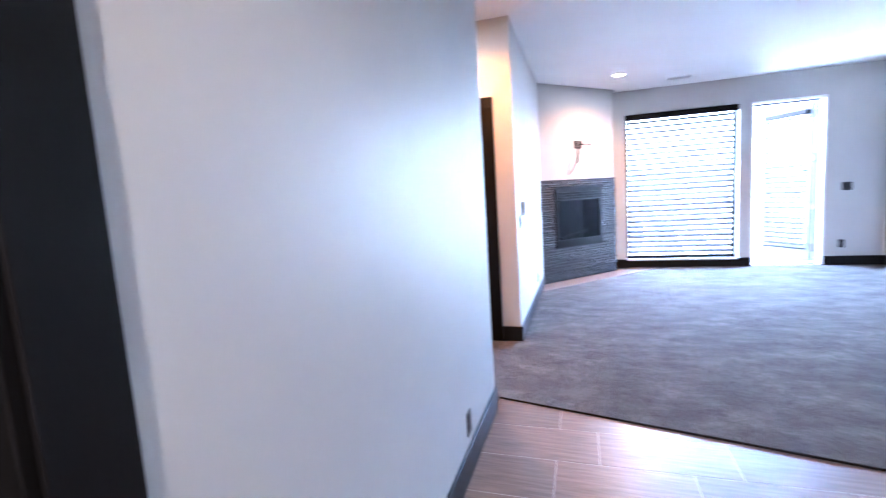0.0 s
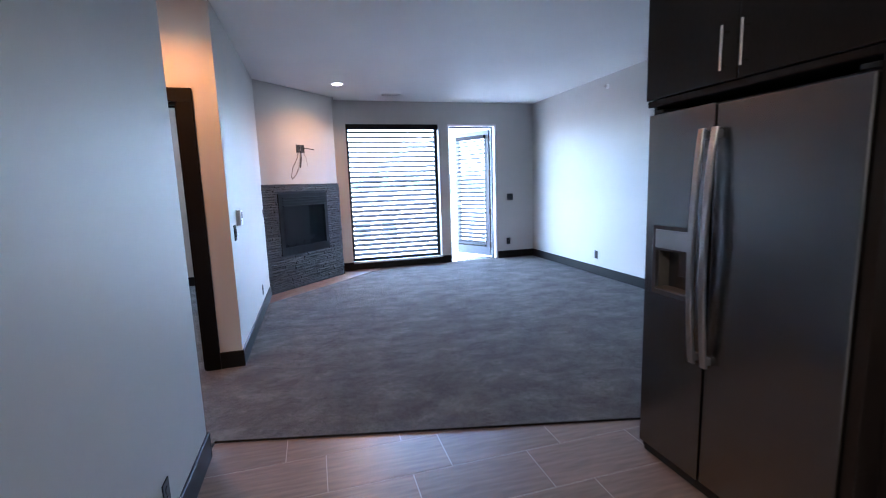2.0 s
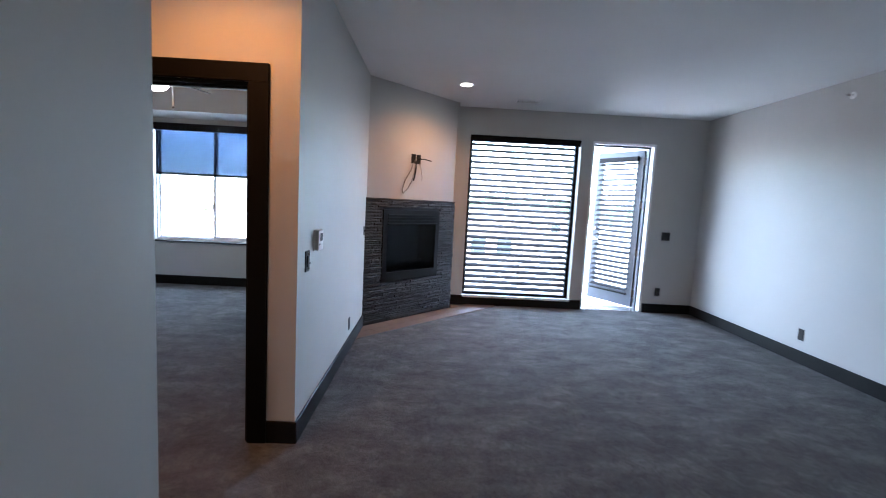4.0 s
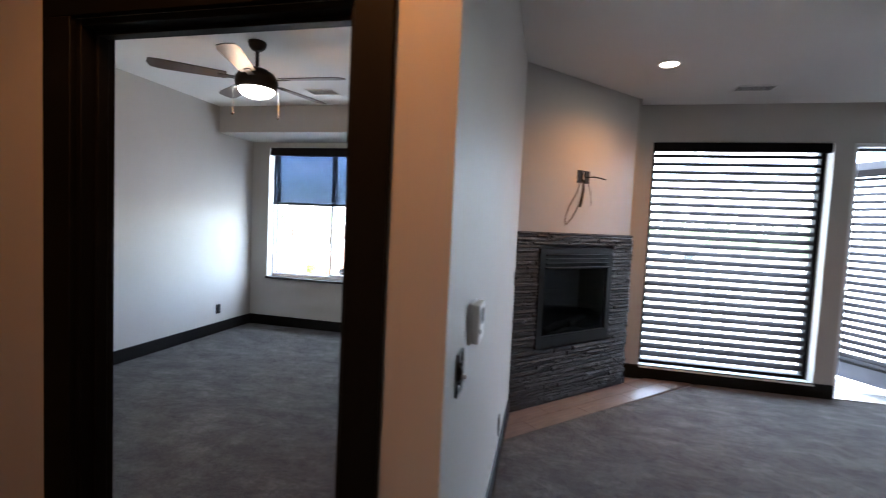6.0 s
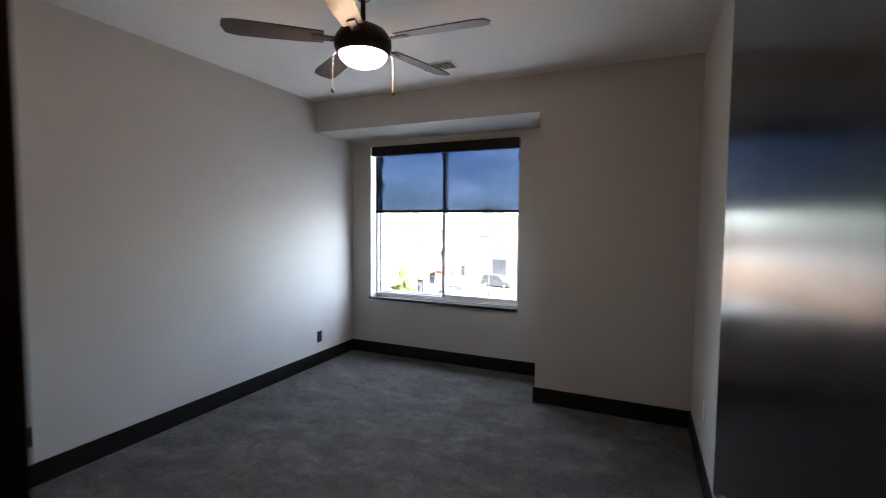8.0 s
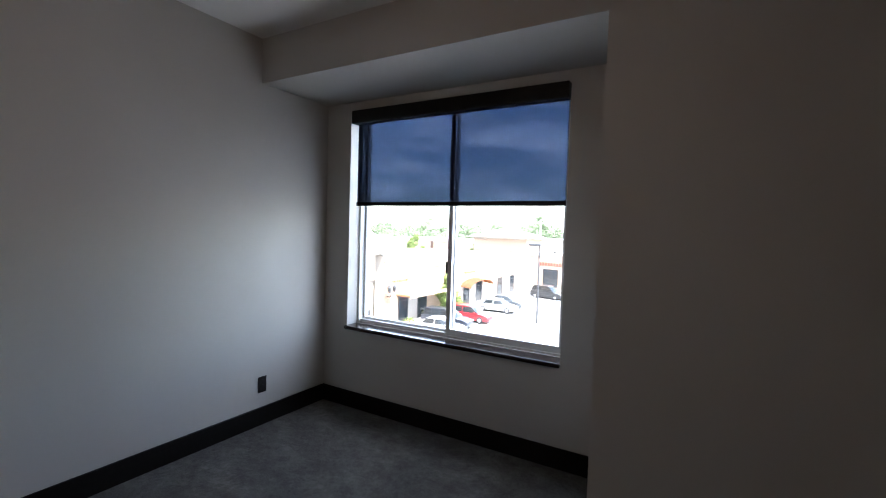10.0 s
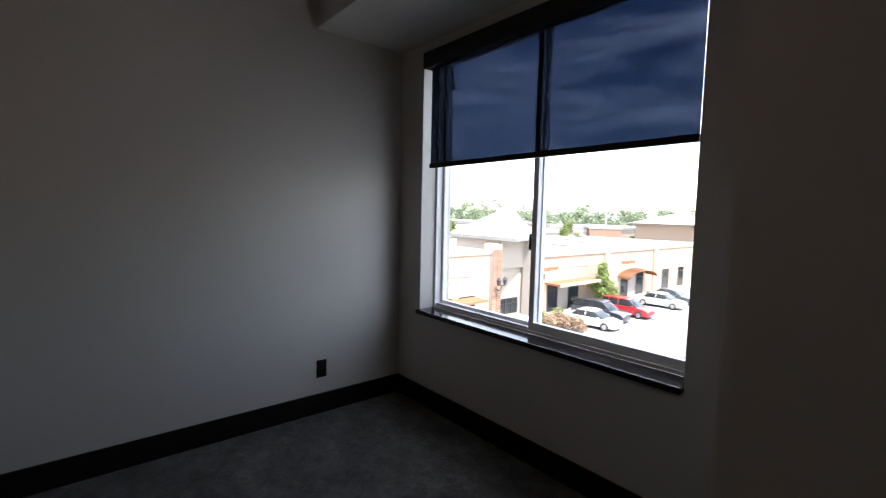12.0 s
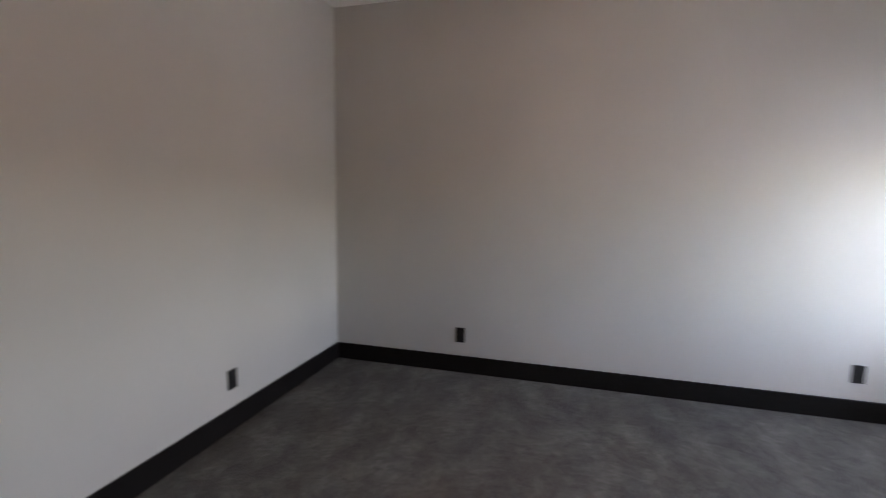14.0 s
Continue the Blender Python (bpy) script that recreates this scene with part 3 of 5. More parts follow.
ceiling_vent((1.56, 6.98, Z_CEIL - 0.001), 0.30, 0.15, 0, 6)
ceiling_vent((-2.36, 6.82, Z_CEIL - 0.001), 0.30, 0.18, 0, 7)
sp = empty("fire_sprinkler", (4.205, 5.35, 2.60), "white sidewall fire sprinkler head", "sprinkler", rz=-90)
part("escutcheon", lathe([(0, 0), (0.034, 0), (0.03, 0.006), (0.012, 0.009), (0.010, 0.02), (0, 0.02)], 24), M_PLAST_W, sp, smooth=True).matrix_basis = pose(0, 0, 0, 90, 0, 0)
part("deflector", box(-0.016, 0.016, -0.045, -0.043, -0.008, 0.012), M_NICKEL, sp)
part("frame_arm", box(-0.003, 0.003, -0.044, -0.018, -0.010, 0.010), M_NICKEL, sp)

# ---- ceiling fan ----
fan = empty("ceiling_fan", (-2.23, 5.60, Z_CEIL), "dark bronze five-blade ceiling fan with a lit glass bowl", "ceiling fan")
M_BRONZE = two_tone("dark_bronze", (0.030, 0.020, 0.015), (0.045, 0.030, 0.022), 8, (0.28, 0.4), metal=0.6)
M_BLADE = two_tone("walnut_blade", (0.050, 0.036, 0.030), (0.085, 0.062, 0.050), 6, (0.36, 0.46), fine=40, stretch=(1, 10, 1))
M_BOWL = glow("lit_bowl_glass", (1.0, 0.93, 0.82), 1.2)
part("canopy", lathe([(0.0, 0.0), (0.062, 0.0), (0.066, -0.010), (0.058, -0.040), (0.036, -0.062), (0.016, -0.070), (0.0, -0.070)], 32), M_BRONZE, fan, smooth=True)
part("downrod", tube((0, 0, -0.06), (0, 0, -0.20), 0.013, 16), M_BRONZE, fan, smooth=True)
part("motor_housing", lathe([(0.0, -0.185), (0.03, -0.187), (0.075, -0.200), (0.122, -0.228), (0.148, -0.268), (0.150, -0.310), (0.138, -0.338), (0.130, -0.345), (0.0, -0.345)], 40), M_BRONZE, fan, smooth=True)
part("light_bowl", lathe([(0.0, -0.345), (0.126, -0.345), (0.122, -0.362), (0.098, -0.386), (0.06, -0.402), (0.0, -0.409)], 40), M_BOWL, fan, "lit frosted glass bowl", smooth=True)
for k in (-1, 1):
    cx, cy = k * 0.124, k * 0.084
    chain = part("pull_chain", sweep([(cx * 0.93, cy * 0.93, -0.335), (cx * 1.04, cy * 1.04, -0.36), (cx * 1.05, cy * 1.05, -0.525)], 0.0016, 6), M_NICKEL, fan)
    part("pull_knob", lathe([(0.0, 0.0), (0.007, -0.004), (0.011, -0.014), (0.007, -0.024), (0.0, -0.027)], 12, (cx * 1.05, cy * 1.05, -0.523)), M_BRONZE, chain, smooth=True)


def blade_mesh():
    bm = bmesh.new()
    outline = [(0.20, -0.052), (0.30, -0.060), (0.50, -0.068), (0.62, -0.070), (0.675, -0.055), (0.69, 0.0), (0.675, 0.052), (0.62, 0.064), (0.50, 0.060), (0.30, 0.052), (0.20, 0.046)]
    top = [bm.verts.new((x, y, 0.003)) for x, y in outline]
    low = [bm.verts.new((x, y, -0.003)) for x, y in outline]
    bm.faces.new(top), bm.faces.new(low[::-1])
    for i in range(len(outline)):
        j = (i + 1) % len(outline)
        bm.faces.new((low[i], low[j], top[j], top[i]))
    return bm


for k in range(5):
    turn = Matrix.Rotation(radians(3 + 72 * k), 4, "Z")
    b = part("blade", blade_mesh(), M_BLADE, fan)
    b.matrix_basis = turn @ pose(0, 0, -0.272, 11, 0, 0)
    arm = part("blade_iron", box(0.11, 0.26, -0.022, 0.022, -0.006, 0.000, 0.002), M_BRONZE, fan)
    arm.matrix_basis = turn @ pose(0, 0, -0.277, 11, 0, 0)

# ---- fireplace ----
M_STONE = two_tone("ledge_stone", (0.014, 0.0135, 0.014), (0.042, 0.040, 0.038), 9, (0.55, 0.8), fine=70, bumpy=(45, 0.7, 0.012), stretch=(1, 1, 2.5), by_piece=0.4)
M_MORTAR = two_tone("dark_mortar", (0.012, 0.012, 0.0125), (0.02, 0.02, 0.021), 12, (0.85, 0.95))
M_IRON = two_tone("black_iron", (0.004, 0.004, 0.0045), (0.007, 0.007, 0.0075), 10, (0.5, 0.7), spec=0.12)
M_FGLASS = glass("firebox_glass", (0.36, 0.37, 0.41), 0.02)
fire = empty("fireplace", (0, 0, 0), "corner fireplace faced in dark stacked ledge stone", "fireplace")
fire.matrix_basis = FP
part("backing", bm_wall(bmesh.new(), "x", 0.0, FP_LEN, 0.014, 0.034, 0.0, 1.448, [FBOX]), M_MORTAR, fire)
u0, u1, w0, w1 = FBOX
part("firebox", bm_wall(bmesh.new(), "x", u0 + 0.002, u1 - 0.002, 0.020, 0.34, w0 + 0.002, w1 - 0.002, [(u0 + 0.03, u1 - 0.03, w0 + 0.03, w1 - 0.03)]), M_IRON, fire)
part("firebox_back", box(u0 + 0.03, u1 - 0.03, 0.325, 0.34, w0 + 0.03, w1 - 0.03), M_IRON, fire)
part("face_frame", bm_wall(bmesh.new(), "x", u0 - 0.008, u1 + 0.008, -0.012, 0.020, w0 - 0.008, w1 + 0.008, [(u0 + 0.055, u1 - 0.055, w0 + 0.09, w1 - 0.15)]), M_IRON, fire, "black iron face frame")
for k in range(3):
    part("louver", box(u0 + 0.06, u1 - 0.06, -0.022, -0.006, w1 - 0.125 + k * 0.035, w1 - 0.112 + k * 0.035, 0.003), M_IRON, fire)
part("hood", box(u0 + 0.05, u1 - 0.05, -0.045, -0.004, w1 - 0.162, w1 - 0.148, 0.003), M_IRON, fire, "projecting black hood strip")
part("glass_front", box(u0 + 0.05, u1 - 0.05, 0.004, 0.008, w0 + 0.085, w1 - 0.145), M_FGLASS, fire, "smoked glass front")
part("burner", box(u0 + 0.2, u1 - 0.2, 0.12, 0.22, w0 + 0.031, w0 + 0.07, 0.01), M_IRON, fire)
rng = random.Random(7)
for k in range(3):
    a = (u0 + 0.22 + 0.16 * k, 0.11 + 0.05 * rng.random(), w0 + 0.085 + 0.02 * k)
    part("log", tube(a, (a[0] + 0.26, 0.16 + 0.06 * rng.random(), a[2] + 0.05), 0.032, 10, 0.026), M_MORTAR, fire, "charred ceramic log", smooth=True)

# ---- television outlet left open over the fireplace ----
tv = empty("cable_box", (0, 0, 0), "open wall box with loose cables over the fireplace", "cable outlet")
tv.matrix_basis = FP @ Matrix.Translation((0.765, 0.035, 1.935))
for dx in (-0.042, 0.042):
    part("wall_box", bm_wall(bmesh.new(), "x", dx - 0.034, dx + 0.034, -0.006, 0.0, -0.055, 0.055, [(dx - 0.025, dx + 0.025, -0.045, 0.045)]), M_PLAST_B, tv)
    part("box_back", box(dx - 0.026, dx + 0.026, -0.002, -0.001, -0.046, 0.046), M_PLAST_B, tv)
M_CABLE = two_tone("grey_cable", (0.16, 0.13, 0.11), (0.22, 0.18, 0.15), 20, (0.5, 0.6))
part("cable", sweep([(-0.03, -0.005, -0.02), (-0.04, -0.04, -0.07), (-0.05, -0.035, -0.16), (-0.07, -0.02, -0.26), (-0.13, -0.015, -0.36), (-0.20, -0.012, -0.42), (-0.215, -0.012, -0.38), (-0.18, -0.02, -0.26), (-0.10, -0.03, -0.14), (-0.06, -0.02, -0.05)], 0.0045, 8), M_CABLE, tv, "loose grey cable", smooth=True)
part("cable", sweep([(0.0, -0.005, -0.03), (-0.02, -0.03, -0.12), (-0.035, -0.025, -0.22), (-0.045, -0.02, -0.26)], 0.009, 8), M_PLAST_B, tv, "black cable end", smooth=True)
part("cable", sweep([(0.03, -0.006, 0.0), (0.08, -0.06, 0.005), (0.135, -0.09, -0.005), (0.17, -0.10, -0.012)], 0.006, 8), M_PLAST_B, tv, "black coaxial stub", smooth=True)
part("cable", sweep([(0.05, -0.006, -0.04), (0.07, -0.03, -0.12), (0.10, -0.02, -0.22), (0.085, -0.02, -0.25)], 0.002, 6), M_CABLE, tv, "thin grey wire")
gv = empty("gas_key_valve", (WALL_B, 6.06, 1.09), "small black key valve plate beside the fireplace", "valve", rz=90)
part("cover_plate", box(-0.025, 0.025, -0.008, 0, -0.05, 0.05, 0.002), M_PLAST_B, gv)
part("knob", tube((0, -0.008, 0), (0, -0.02, 0), 0.012), M_PLAST_B, gv)


# ---- living-room window with wooden blinds ----
lw = empty("window_living", (1.6715, 7.64, 0), "tall dark-framed window behind dark wooden blinds", "window", kind="structure")
a, b, c, d = WIN[0] - 1.6715, WIN[1] - 1.6715, WIN[2], WIN[3]
part("window_frame", bm_wall(bmesh.new(), "x", a, b, -0.03, 0.04, c, d, [(a + 0.045, b - 0.045, c + 0.045, d - 0.045)]), M_SLAT, lw)
for p, q in ((a + 0.043, b - 0.043),):
    part("pane", box(p, q, 0.0, 0.006, c + 0.043, d - 0.043), M_GLASS, lw, "clear glass pane").visible_shadow = False
structure("window_sill_living", box(WIN[0] + 0.001, WIN[1] - 0.001, LIV_Y - 0.030, 7.61, WIN[2] + 0.0005, 0.134, 0.003), M_FRAME_W, "white painted sill over the baseboard", "window sill")


def slat_mesh(w, depth):
    bm = bmesh.new()
    n = 5
    prof = [(-depth / 2 + depth * i / (n - 1), 0.0025 * math.sin(math.pi * i / (n - 1))) for i in range(n)]
    ring = [(y, z + 0.0015) for y, z in prof] + [(y, z - 0.0015) for y, z in reversed(prof)]
    l = [bm.verts.new((-w / 2, y, z)) for y, z in ring]
    r = [bm.verts.new((w / 2, y, z)) for y, z in ring]
    bm.faces.new(l), bm.faces.new(r[::-1])
    for i in range(len(ring)):
        j = (i + 1) % len(ring)
        bm.faces.new((l[i], r[i], r[j], l[j]))
    bmesh.ops.recalc_face_normals(bm, faces=bm.faces)
    return mesh_of("slat", bm, M_SLAT)


def blinds(name, width, height, n, at, rz, tilt, depth, ladders, label):
    """Hanging slat blinds: origin at the middle of the top, -y towards the room."""
    ob = empty(name, at, label, "blinds", rz=rz, group="wooden blinds")
    part("headrail", box(-width / 2, width / 2, -0.035, 0.03, -0.075, 0.0, 0.004), M_SLAT, ob)
    part("valance", box(-width / 2 - 0.012, width / 2 + 0.058, -0.052, -0.037, -0.088, 0.0, 0.003), M_SLAT, ob)
    me, step = slat_mesh(width - 0.012, depth), (height - 0.075 - 0.05) / n
    rr = random.Random(3)
    for i in range(n):
        s = new("slat", me)
        s.parent = ob
        s.matrix_basis = pose(rr.uniform(-0.002, 0.002), 0, -0.075 - step * (i + 0.6), tilt + rr.uniform(-1.5, 1.5), rr.uniform(-0.03, 0.03), 0)
    part("bottom_rail", box(-width / 2 + 0.006, width / 2 - 0.006, -depth / 2, depth / 2, -height, -height + 0.022, 0.004), M_SLAT, ob)
    for x in ladders:
        for y in (-depth / 2 - 0.002, depth / 2 + 0.002):
            part("ladder_cord", tube((x, y, -0.07), (x, y, -height + 0.02), 0.0012, 5), M_SLAT, ob)
    return ob


blinds("window_blinds", 1.46, 2.21, 26, (WIN[0] + 0.745, 7.545, WIN[3] - 0.004), 0, 32, 0.072, (-0.55, 0.55), "lowered dark espresso wooden slat blinds with open slats")

# ---- balcony door, swung out over the deck ----
gd = empty("door_frame_balcony", (0, 0, 0), "white painted balcony door frame with threshold", "door frame", kind="structure")
g0, g1, gt = GDOOR
part("jamb", box(g0 - 0.001, g0 + 0.03, LIV_Y + 0.01, 7.742, 0, gt), M_FRAME_W, gd)
part("jamb", box(g1 - 0.03, g1 + 0.001, LIV_Y + 0.01, 7.742, 0, gt), M_FRAME_W, gd)
part("head", box(g0 + 0.03, g1 - 0.03, LIV_Y + 0.01, 7.742, gt - 0.03, gt + 0.001), M_FRAME_W, gd)
M_GREYDOOR = two_tone("grey_blue_paint", (0.034, 0.038, 0.052), (0.048, 0.053, 0.070), 3, (0.35, 0.5))
part("door_stop", box(g1 - 0.052, g1 - 0.03, 7.60, 7.66, 0.022, gt - 0.03, 0.002), M_GREYDOOR, gd, "grey-painted door stop")
# head strip: partly frame, its grey partly stands in for the head's shadow line
part("door_stop", box(g0 + 0.03, g1 - 0.052, 7.60, 7.66, gt - 0.05, gt - 0.03, 0.002), M_GREYDOOR, gd, "grey-painted door stop")
part("threshold", box(g0, g1, LIV_Y - 0.01, 7.745, 0.0005, 0.022, 0.004), M_NICKEL, gd, "metal threshold strip")
bd = empty("balcony_door", (g1 - 0.045, 7.70, 0), "open grey-painted glazed balcony door with slat blinds", "door")
DW, DH = 0.815, 2.325
part("door_frame", bm_wall(bmesh.new(), "x", -DW, 0.0, -0.022, 0.022, 0.03, DH, [(-DW + 0.105, -0.105, 0.26, DH - 0.12)]), M_GREYDOOR, bd)
part("pane", box(-DW + 0.10, -0.10, -0.003, 0.003, 0.255, DH - 0.115), M_GLASS, bd, "clear glass pane").visible_shadow = False
for z in (0.24, 0.85, 1.55, 2.16):
    part("hinge", box(-0.004, 0.055, -0.030, -0.020, z - 0.055, z + 0.055, 0.002), M_BRONZE, bd, "bronze hinge leaf")
    part("hinge_pin", tube((0.012, -0.030, z - 0.06), (0.012, -0.030, z + 0.06), 0.008, 10), M_BRONZE, bd)
part("deadbolt", lathe([(0, 0), (0.028, 0), (0.026, 0.012), (0.01, 0.018), (0, 0.018)], 20), M_NICKEL, bd, smooth=True).matrix_basis = pose(-DW + 0.055, -0.022, 1.14, 90, 0, 0)
part("handle_rose", lathe([(0, 0), (0.028, 0), (0.026, 0.010), (0.012, 0.014), (0.010, 0.04), (0, 0.04)], 20), M_NICKEL, bd, smooth=True).matrix_basis = pose(-DW + 0.055, -0.022, 0.98, 90, 0, 0)
part("handle", box(-DW + 0.045, -DW + 0.16, -0.068, -0.052, 0.97, 0.99, 0.005, 2), M_NICKEL, bd)
dme, dn = slat_mesh(0.665, 0.064), 25
part("blind_headrail", box(-DW + 0.07, -0.07, -0.075, -0.024, DH - 0.155, DH - 0.085, 0.004), M_SLAT, bd)
for i in range(dn):
    s = new("blind_slat", dme)
    s.parent = bd
    s.matrix_basis = pose(-DW / 2, -0.052, DH - 0.185 - i * 0.0775, 31 + 1.5 * math.sin(i * 2.3), 0, 0)
part("blind_bottom_rail", box(-DW + 0.075, -0.075, -0.072, -0.032, 0.20, 0.222, 0.003), M_SLAT, bd)
bd.matrix_basis = pose(g1 - 0.045, 7.715, 0, 0, 0, -60)

# ---- balcony ----
M_DECK = two_tone("grey_deck", (0.30, 0.29, 0.28), (0.40, 0.39, 0.37), 3, (0.6, 0.8), fine=50, stretch=(0.5, 8, 1))
M_RAIL = two_tone("pale_metal", (0.50, 0.51, 0.52), (0.56, 0.57, 0.58), 5, (0.35, 0.5), metal=0.3)
deck = structure("balcony_slab", box(-0.45, 4.4, 7.745, 9.20, -0.28, -0.045), M_EXT, "concrete balcony slab", "balcony")
for i in range(10):
    part("deck_board", box(-0.44, 4.39, 7.75 + i * 0.145, 7.888 + i * 0.145, -0.045, -0.018, 0.003), M_DECK, deck)
rail = empty("balcony_railing", (0, 9.14, -0.03), "pale metal balcony railing with thin cables", "railing")
for x in (-0.40, 0.80, 2.0, 3.2, 4.35):
    part("post", box(x - 0.025, x + 0.025, -0.025, 0.025, -0.015, 1.06, 0.004), M_RAIL, rail)
part("top_rail", box(-0.43, 4.38, -0.035, 0.035, 1.06, 1.10, 0.006), M_RAIL, rail)
for k in range(8):
    part("cable", tube((-0.40, 0, 0.12 + k * 0.115), (4.35, 0, 0.12 + k * 0.115), 0.004, 6), M_RAIL, rail)

# ---- kitchen ----
FX = 1.84      # front of the refrigerator doors
fr = empty("refrigerator", (FX, 1.335, 0), "stainless side-by-side refrigerator with a water dispenser", "refrigerator")
M_SIDE = two_tone("dark_grey_enamel", (0.030, 0.030, 0.031), (0.040, 0.040, 0.041), 20, (0.4, 0.55))
part("cabinet_body", box(0.075, 0.74, -0.425, 0.432, 0.02, 1.665, 0.006), M_SIDE, fr)
part("kick_grille", box(0.022, 0.075, -0.42, 0.43, 0.004, 0.055, 0.004), M_PLAST_B, fr)
SPLIT = 0.080
d1 = part("freezer_door", bm_wall(bmesh.new(), "y", SPLIT + 0.004, 0.438, 0.0, 0.07, 0.062, 1.66, [(SPLIT + 0.075, 0.385, 0.845, 1.16)]), M_STEEL, fr)
d2 = part("fridge_door", box(0.0, 0.07, -0.436, SPLIT - 0.004, 0.062, 1.66, 0.010, 3), M_STEEL, fr)
# plastic of the well and tray; the lit tray's warm light is in its colour
M_WELL = two_tone("lit_tone_plastic", (0.085, 0.078, 0.066), (0.12, 0.11, 0.095), 6, (0.35, 0.5))
disp = part("dispenser", bm_wall(bmesh.new(), "y", SPLIT + 0.073, 0.387, -0.004, 0.012, 0.843, 1.162, [(SPLIT + 0.095, 0.365, 0.87, 1.05)]), M_SIDE, d1, "dark grey dispenser surround")
part("dispenser_well", bm_wall(bmesh.new(), "y", SPLIT + 0.08, 0.38, 0.012, 0.069, 0.85, 1.155, [(SPLIT + 0.10, 0.36, 0.865, 1.05)]), M_WELL, d1, "plastic recess, its grey lightened as if lit")
part("dispenser_panel", box(-0.007, 0.0, SPLIT + 0.09, 0.37, 1.06, 1.145, 0.002), M_STEEL_H, d1, "pale control panel")
part("dispenser_tray", box(-0.01, 0.06, SPLIT + 0.10, 0.36, 0.865, 0.875, 0.002), M_WELL, d1)
part("paddle", box(0.02, 0.035, 0.20, 0.26, 0.94, 1.05, 0.004), M_SIDE, d1)
def bar_handle(y, z0, z1):
    """A flat bar, bowed off the door and rounded at its edges."""
    bm, rings, n = bmesh.new(), [], 14
    for k in range(n + 1):
        f = k / n
        x = -0.030 - 0.030 * math.sin(math.pi * f) ** 0.8
        ring = [(-0.009, -0.011), (-0.005, -0.015), (0.005, -0.015), (0.009, -0.011), (0.009, 0.011), (0.005, 0.015), (-0.005, 0.015), (-0.009, 0.011)]
        rings.append([bm.verts.new((x + p, y + q, z0 + (z1 - z0) * f)) for p, q in ring])
    for a, b in zip(rings, rings[1:]):
        for i in range(8):
            bm.faces.new((a[i], a[(i + 1) % 8], b[(i + 1) % 8], b[i]))
    bm.faces.new(rings[0][::-1]), bm.faces.new(rings[-1])
    bmesh.ops.recalc_face_normals(bm, faces=bm.faces)
    return bm


for y, door in ((SPLIT + 0.031, d1), (SPLIT - 0.031, d2)):
    h = part("handle", bar_handle(y, 0.60, 1.565), M_STEEL_H, door, "flat bowed satin steel handle")
    for z in (0.625, 1.54):
        part("handle_post", box(-0.024, 0.0, y - 0.010, y + 0.010, z - 0.016, z + 0.016, 0.003), M_STEEL_H, door)
part("hinge_cover", box(0.02, 0.10, 0.38, 0.43, 1.6655, 1.685, 0.004), M_PLAST_B, fr)
part("hinge_cover", box(0.02, 0.10, -0.43, -0.38, 1.6655, 1.685, 0.004), M_PLAST_B, fr)

# enclosure: end panels and the cabinet over the refrigerator
for y0, y1, x0 in ((1.785, 1.805, FX + 0.05), (0.862, 0.898, FX + 0.02)):
    ep = empty("end_panel", (x0, y0, 0), "tall espresso-stained refrigerator end panel", "panel", "refrigerator end panels")
    part("panel", box(0.0022, 2.60 - x0, 0, y1 - y0, 0.0, 2.40, 0.002), M_CAB, ep)
    part("edge_band", box(0, 0.002, 0.001, y1 - y0 - 0.001, 0.002, 2.398), M_CAB, ep)
oc = empty("wall_cabinet", (FX, 1.34, 1.70), "espresso-stained cabinet over the refrigerator", "cabinet")
part("body", box(0.022, 0.76, -0.44, 0.443, 0.0, 0.70), M_CAB, oc)
part("bottom_rail", box(0.012, 0.022, -0.476, 0.464, 0.0, 0.028, 0.003), M_CAB, oc)
for s, e, hy in ((-0.474, -0.006, -0.045), (-0.002, 0.462, 0.038)):
    dd = part("door", box(0.0, 0.020, s, e, 0.030, 0.695, 0.003), M_CAB, oc)
    part("handle", tube((-0.032, hy, 0.065), (-0.032, hy, 0.225), 0.0055, 12), M_NICKEL, dd, "satin nickel bar pull", smooth=True)
    for z in (0.085, 0.205):
        part("handle_post", tube((-0.032, hy, z), (0.0, hy, z), 0.004, 8), M_NICKEL, dd)

M_GRANITE = two_tone("brown_granite", (0.055, 0.042, 0.032), (0.15, 0.115, 0.085), 22, (0.25, 0.38), fine=160)
thing("worktop", box(1.93, 2.60, -1.9, 0.858, 0.875, 0.915, 0.006, 2), M_GRANITE, "polished brown speckled granite worktop", "worktop")
dwsh = empty("dishwasher", (1.96, 0.52, 0), "stainless dishwasher with a black control strip", "dishwasher")
part("body", box(0.03, 0.60, -0.298, 0.298, 0.0, 0.874), M_SIDE, dwsh)
part("door", box(0.0, 0.03, -0.298, 0.298, 0.11, 0.735, 0.005, 2), M_STEEL, dwsh)
part("control_strip", box(-0.004, 0.03, -0.298, 0.298, 0.74, 0.868, 0.006, 2), M_PLAST_B, dwsh)
part("handle_grip", box(-0.010, -0.002, -0.14, 0.14, 0.775, 0.80, 0.004), M_SIDE, dwsh)
part("kick_plate", box(0.05, 0.06, -0.298, 0.298, 0.0, 0.10), M_PLAST_B, dwsh)
bc = empty("base_cabinet", (1.96, -0.84, 0), "espresso-stained kitchen base cabinet", "cabinet")
part("body", box(0.022, 0.62, -1.05, 1.05, 0.0, 0.874), M_CAB, bc)
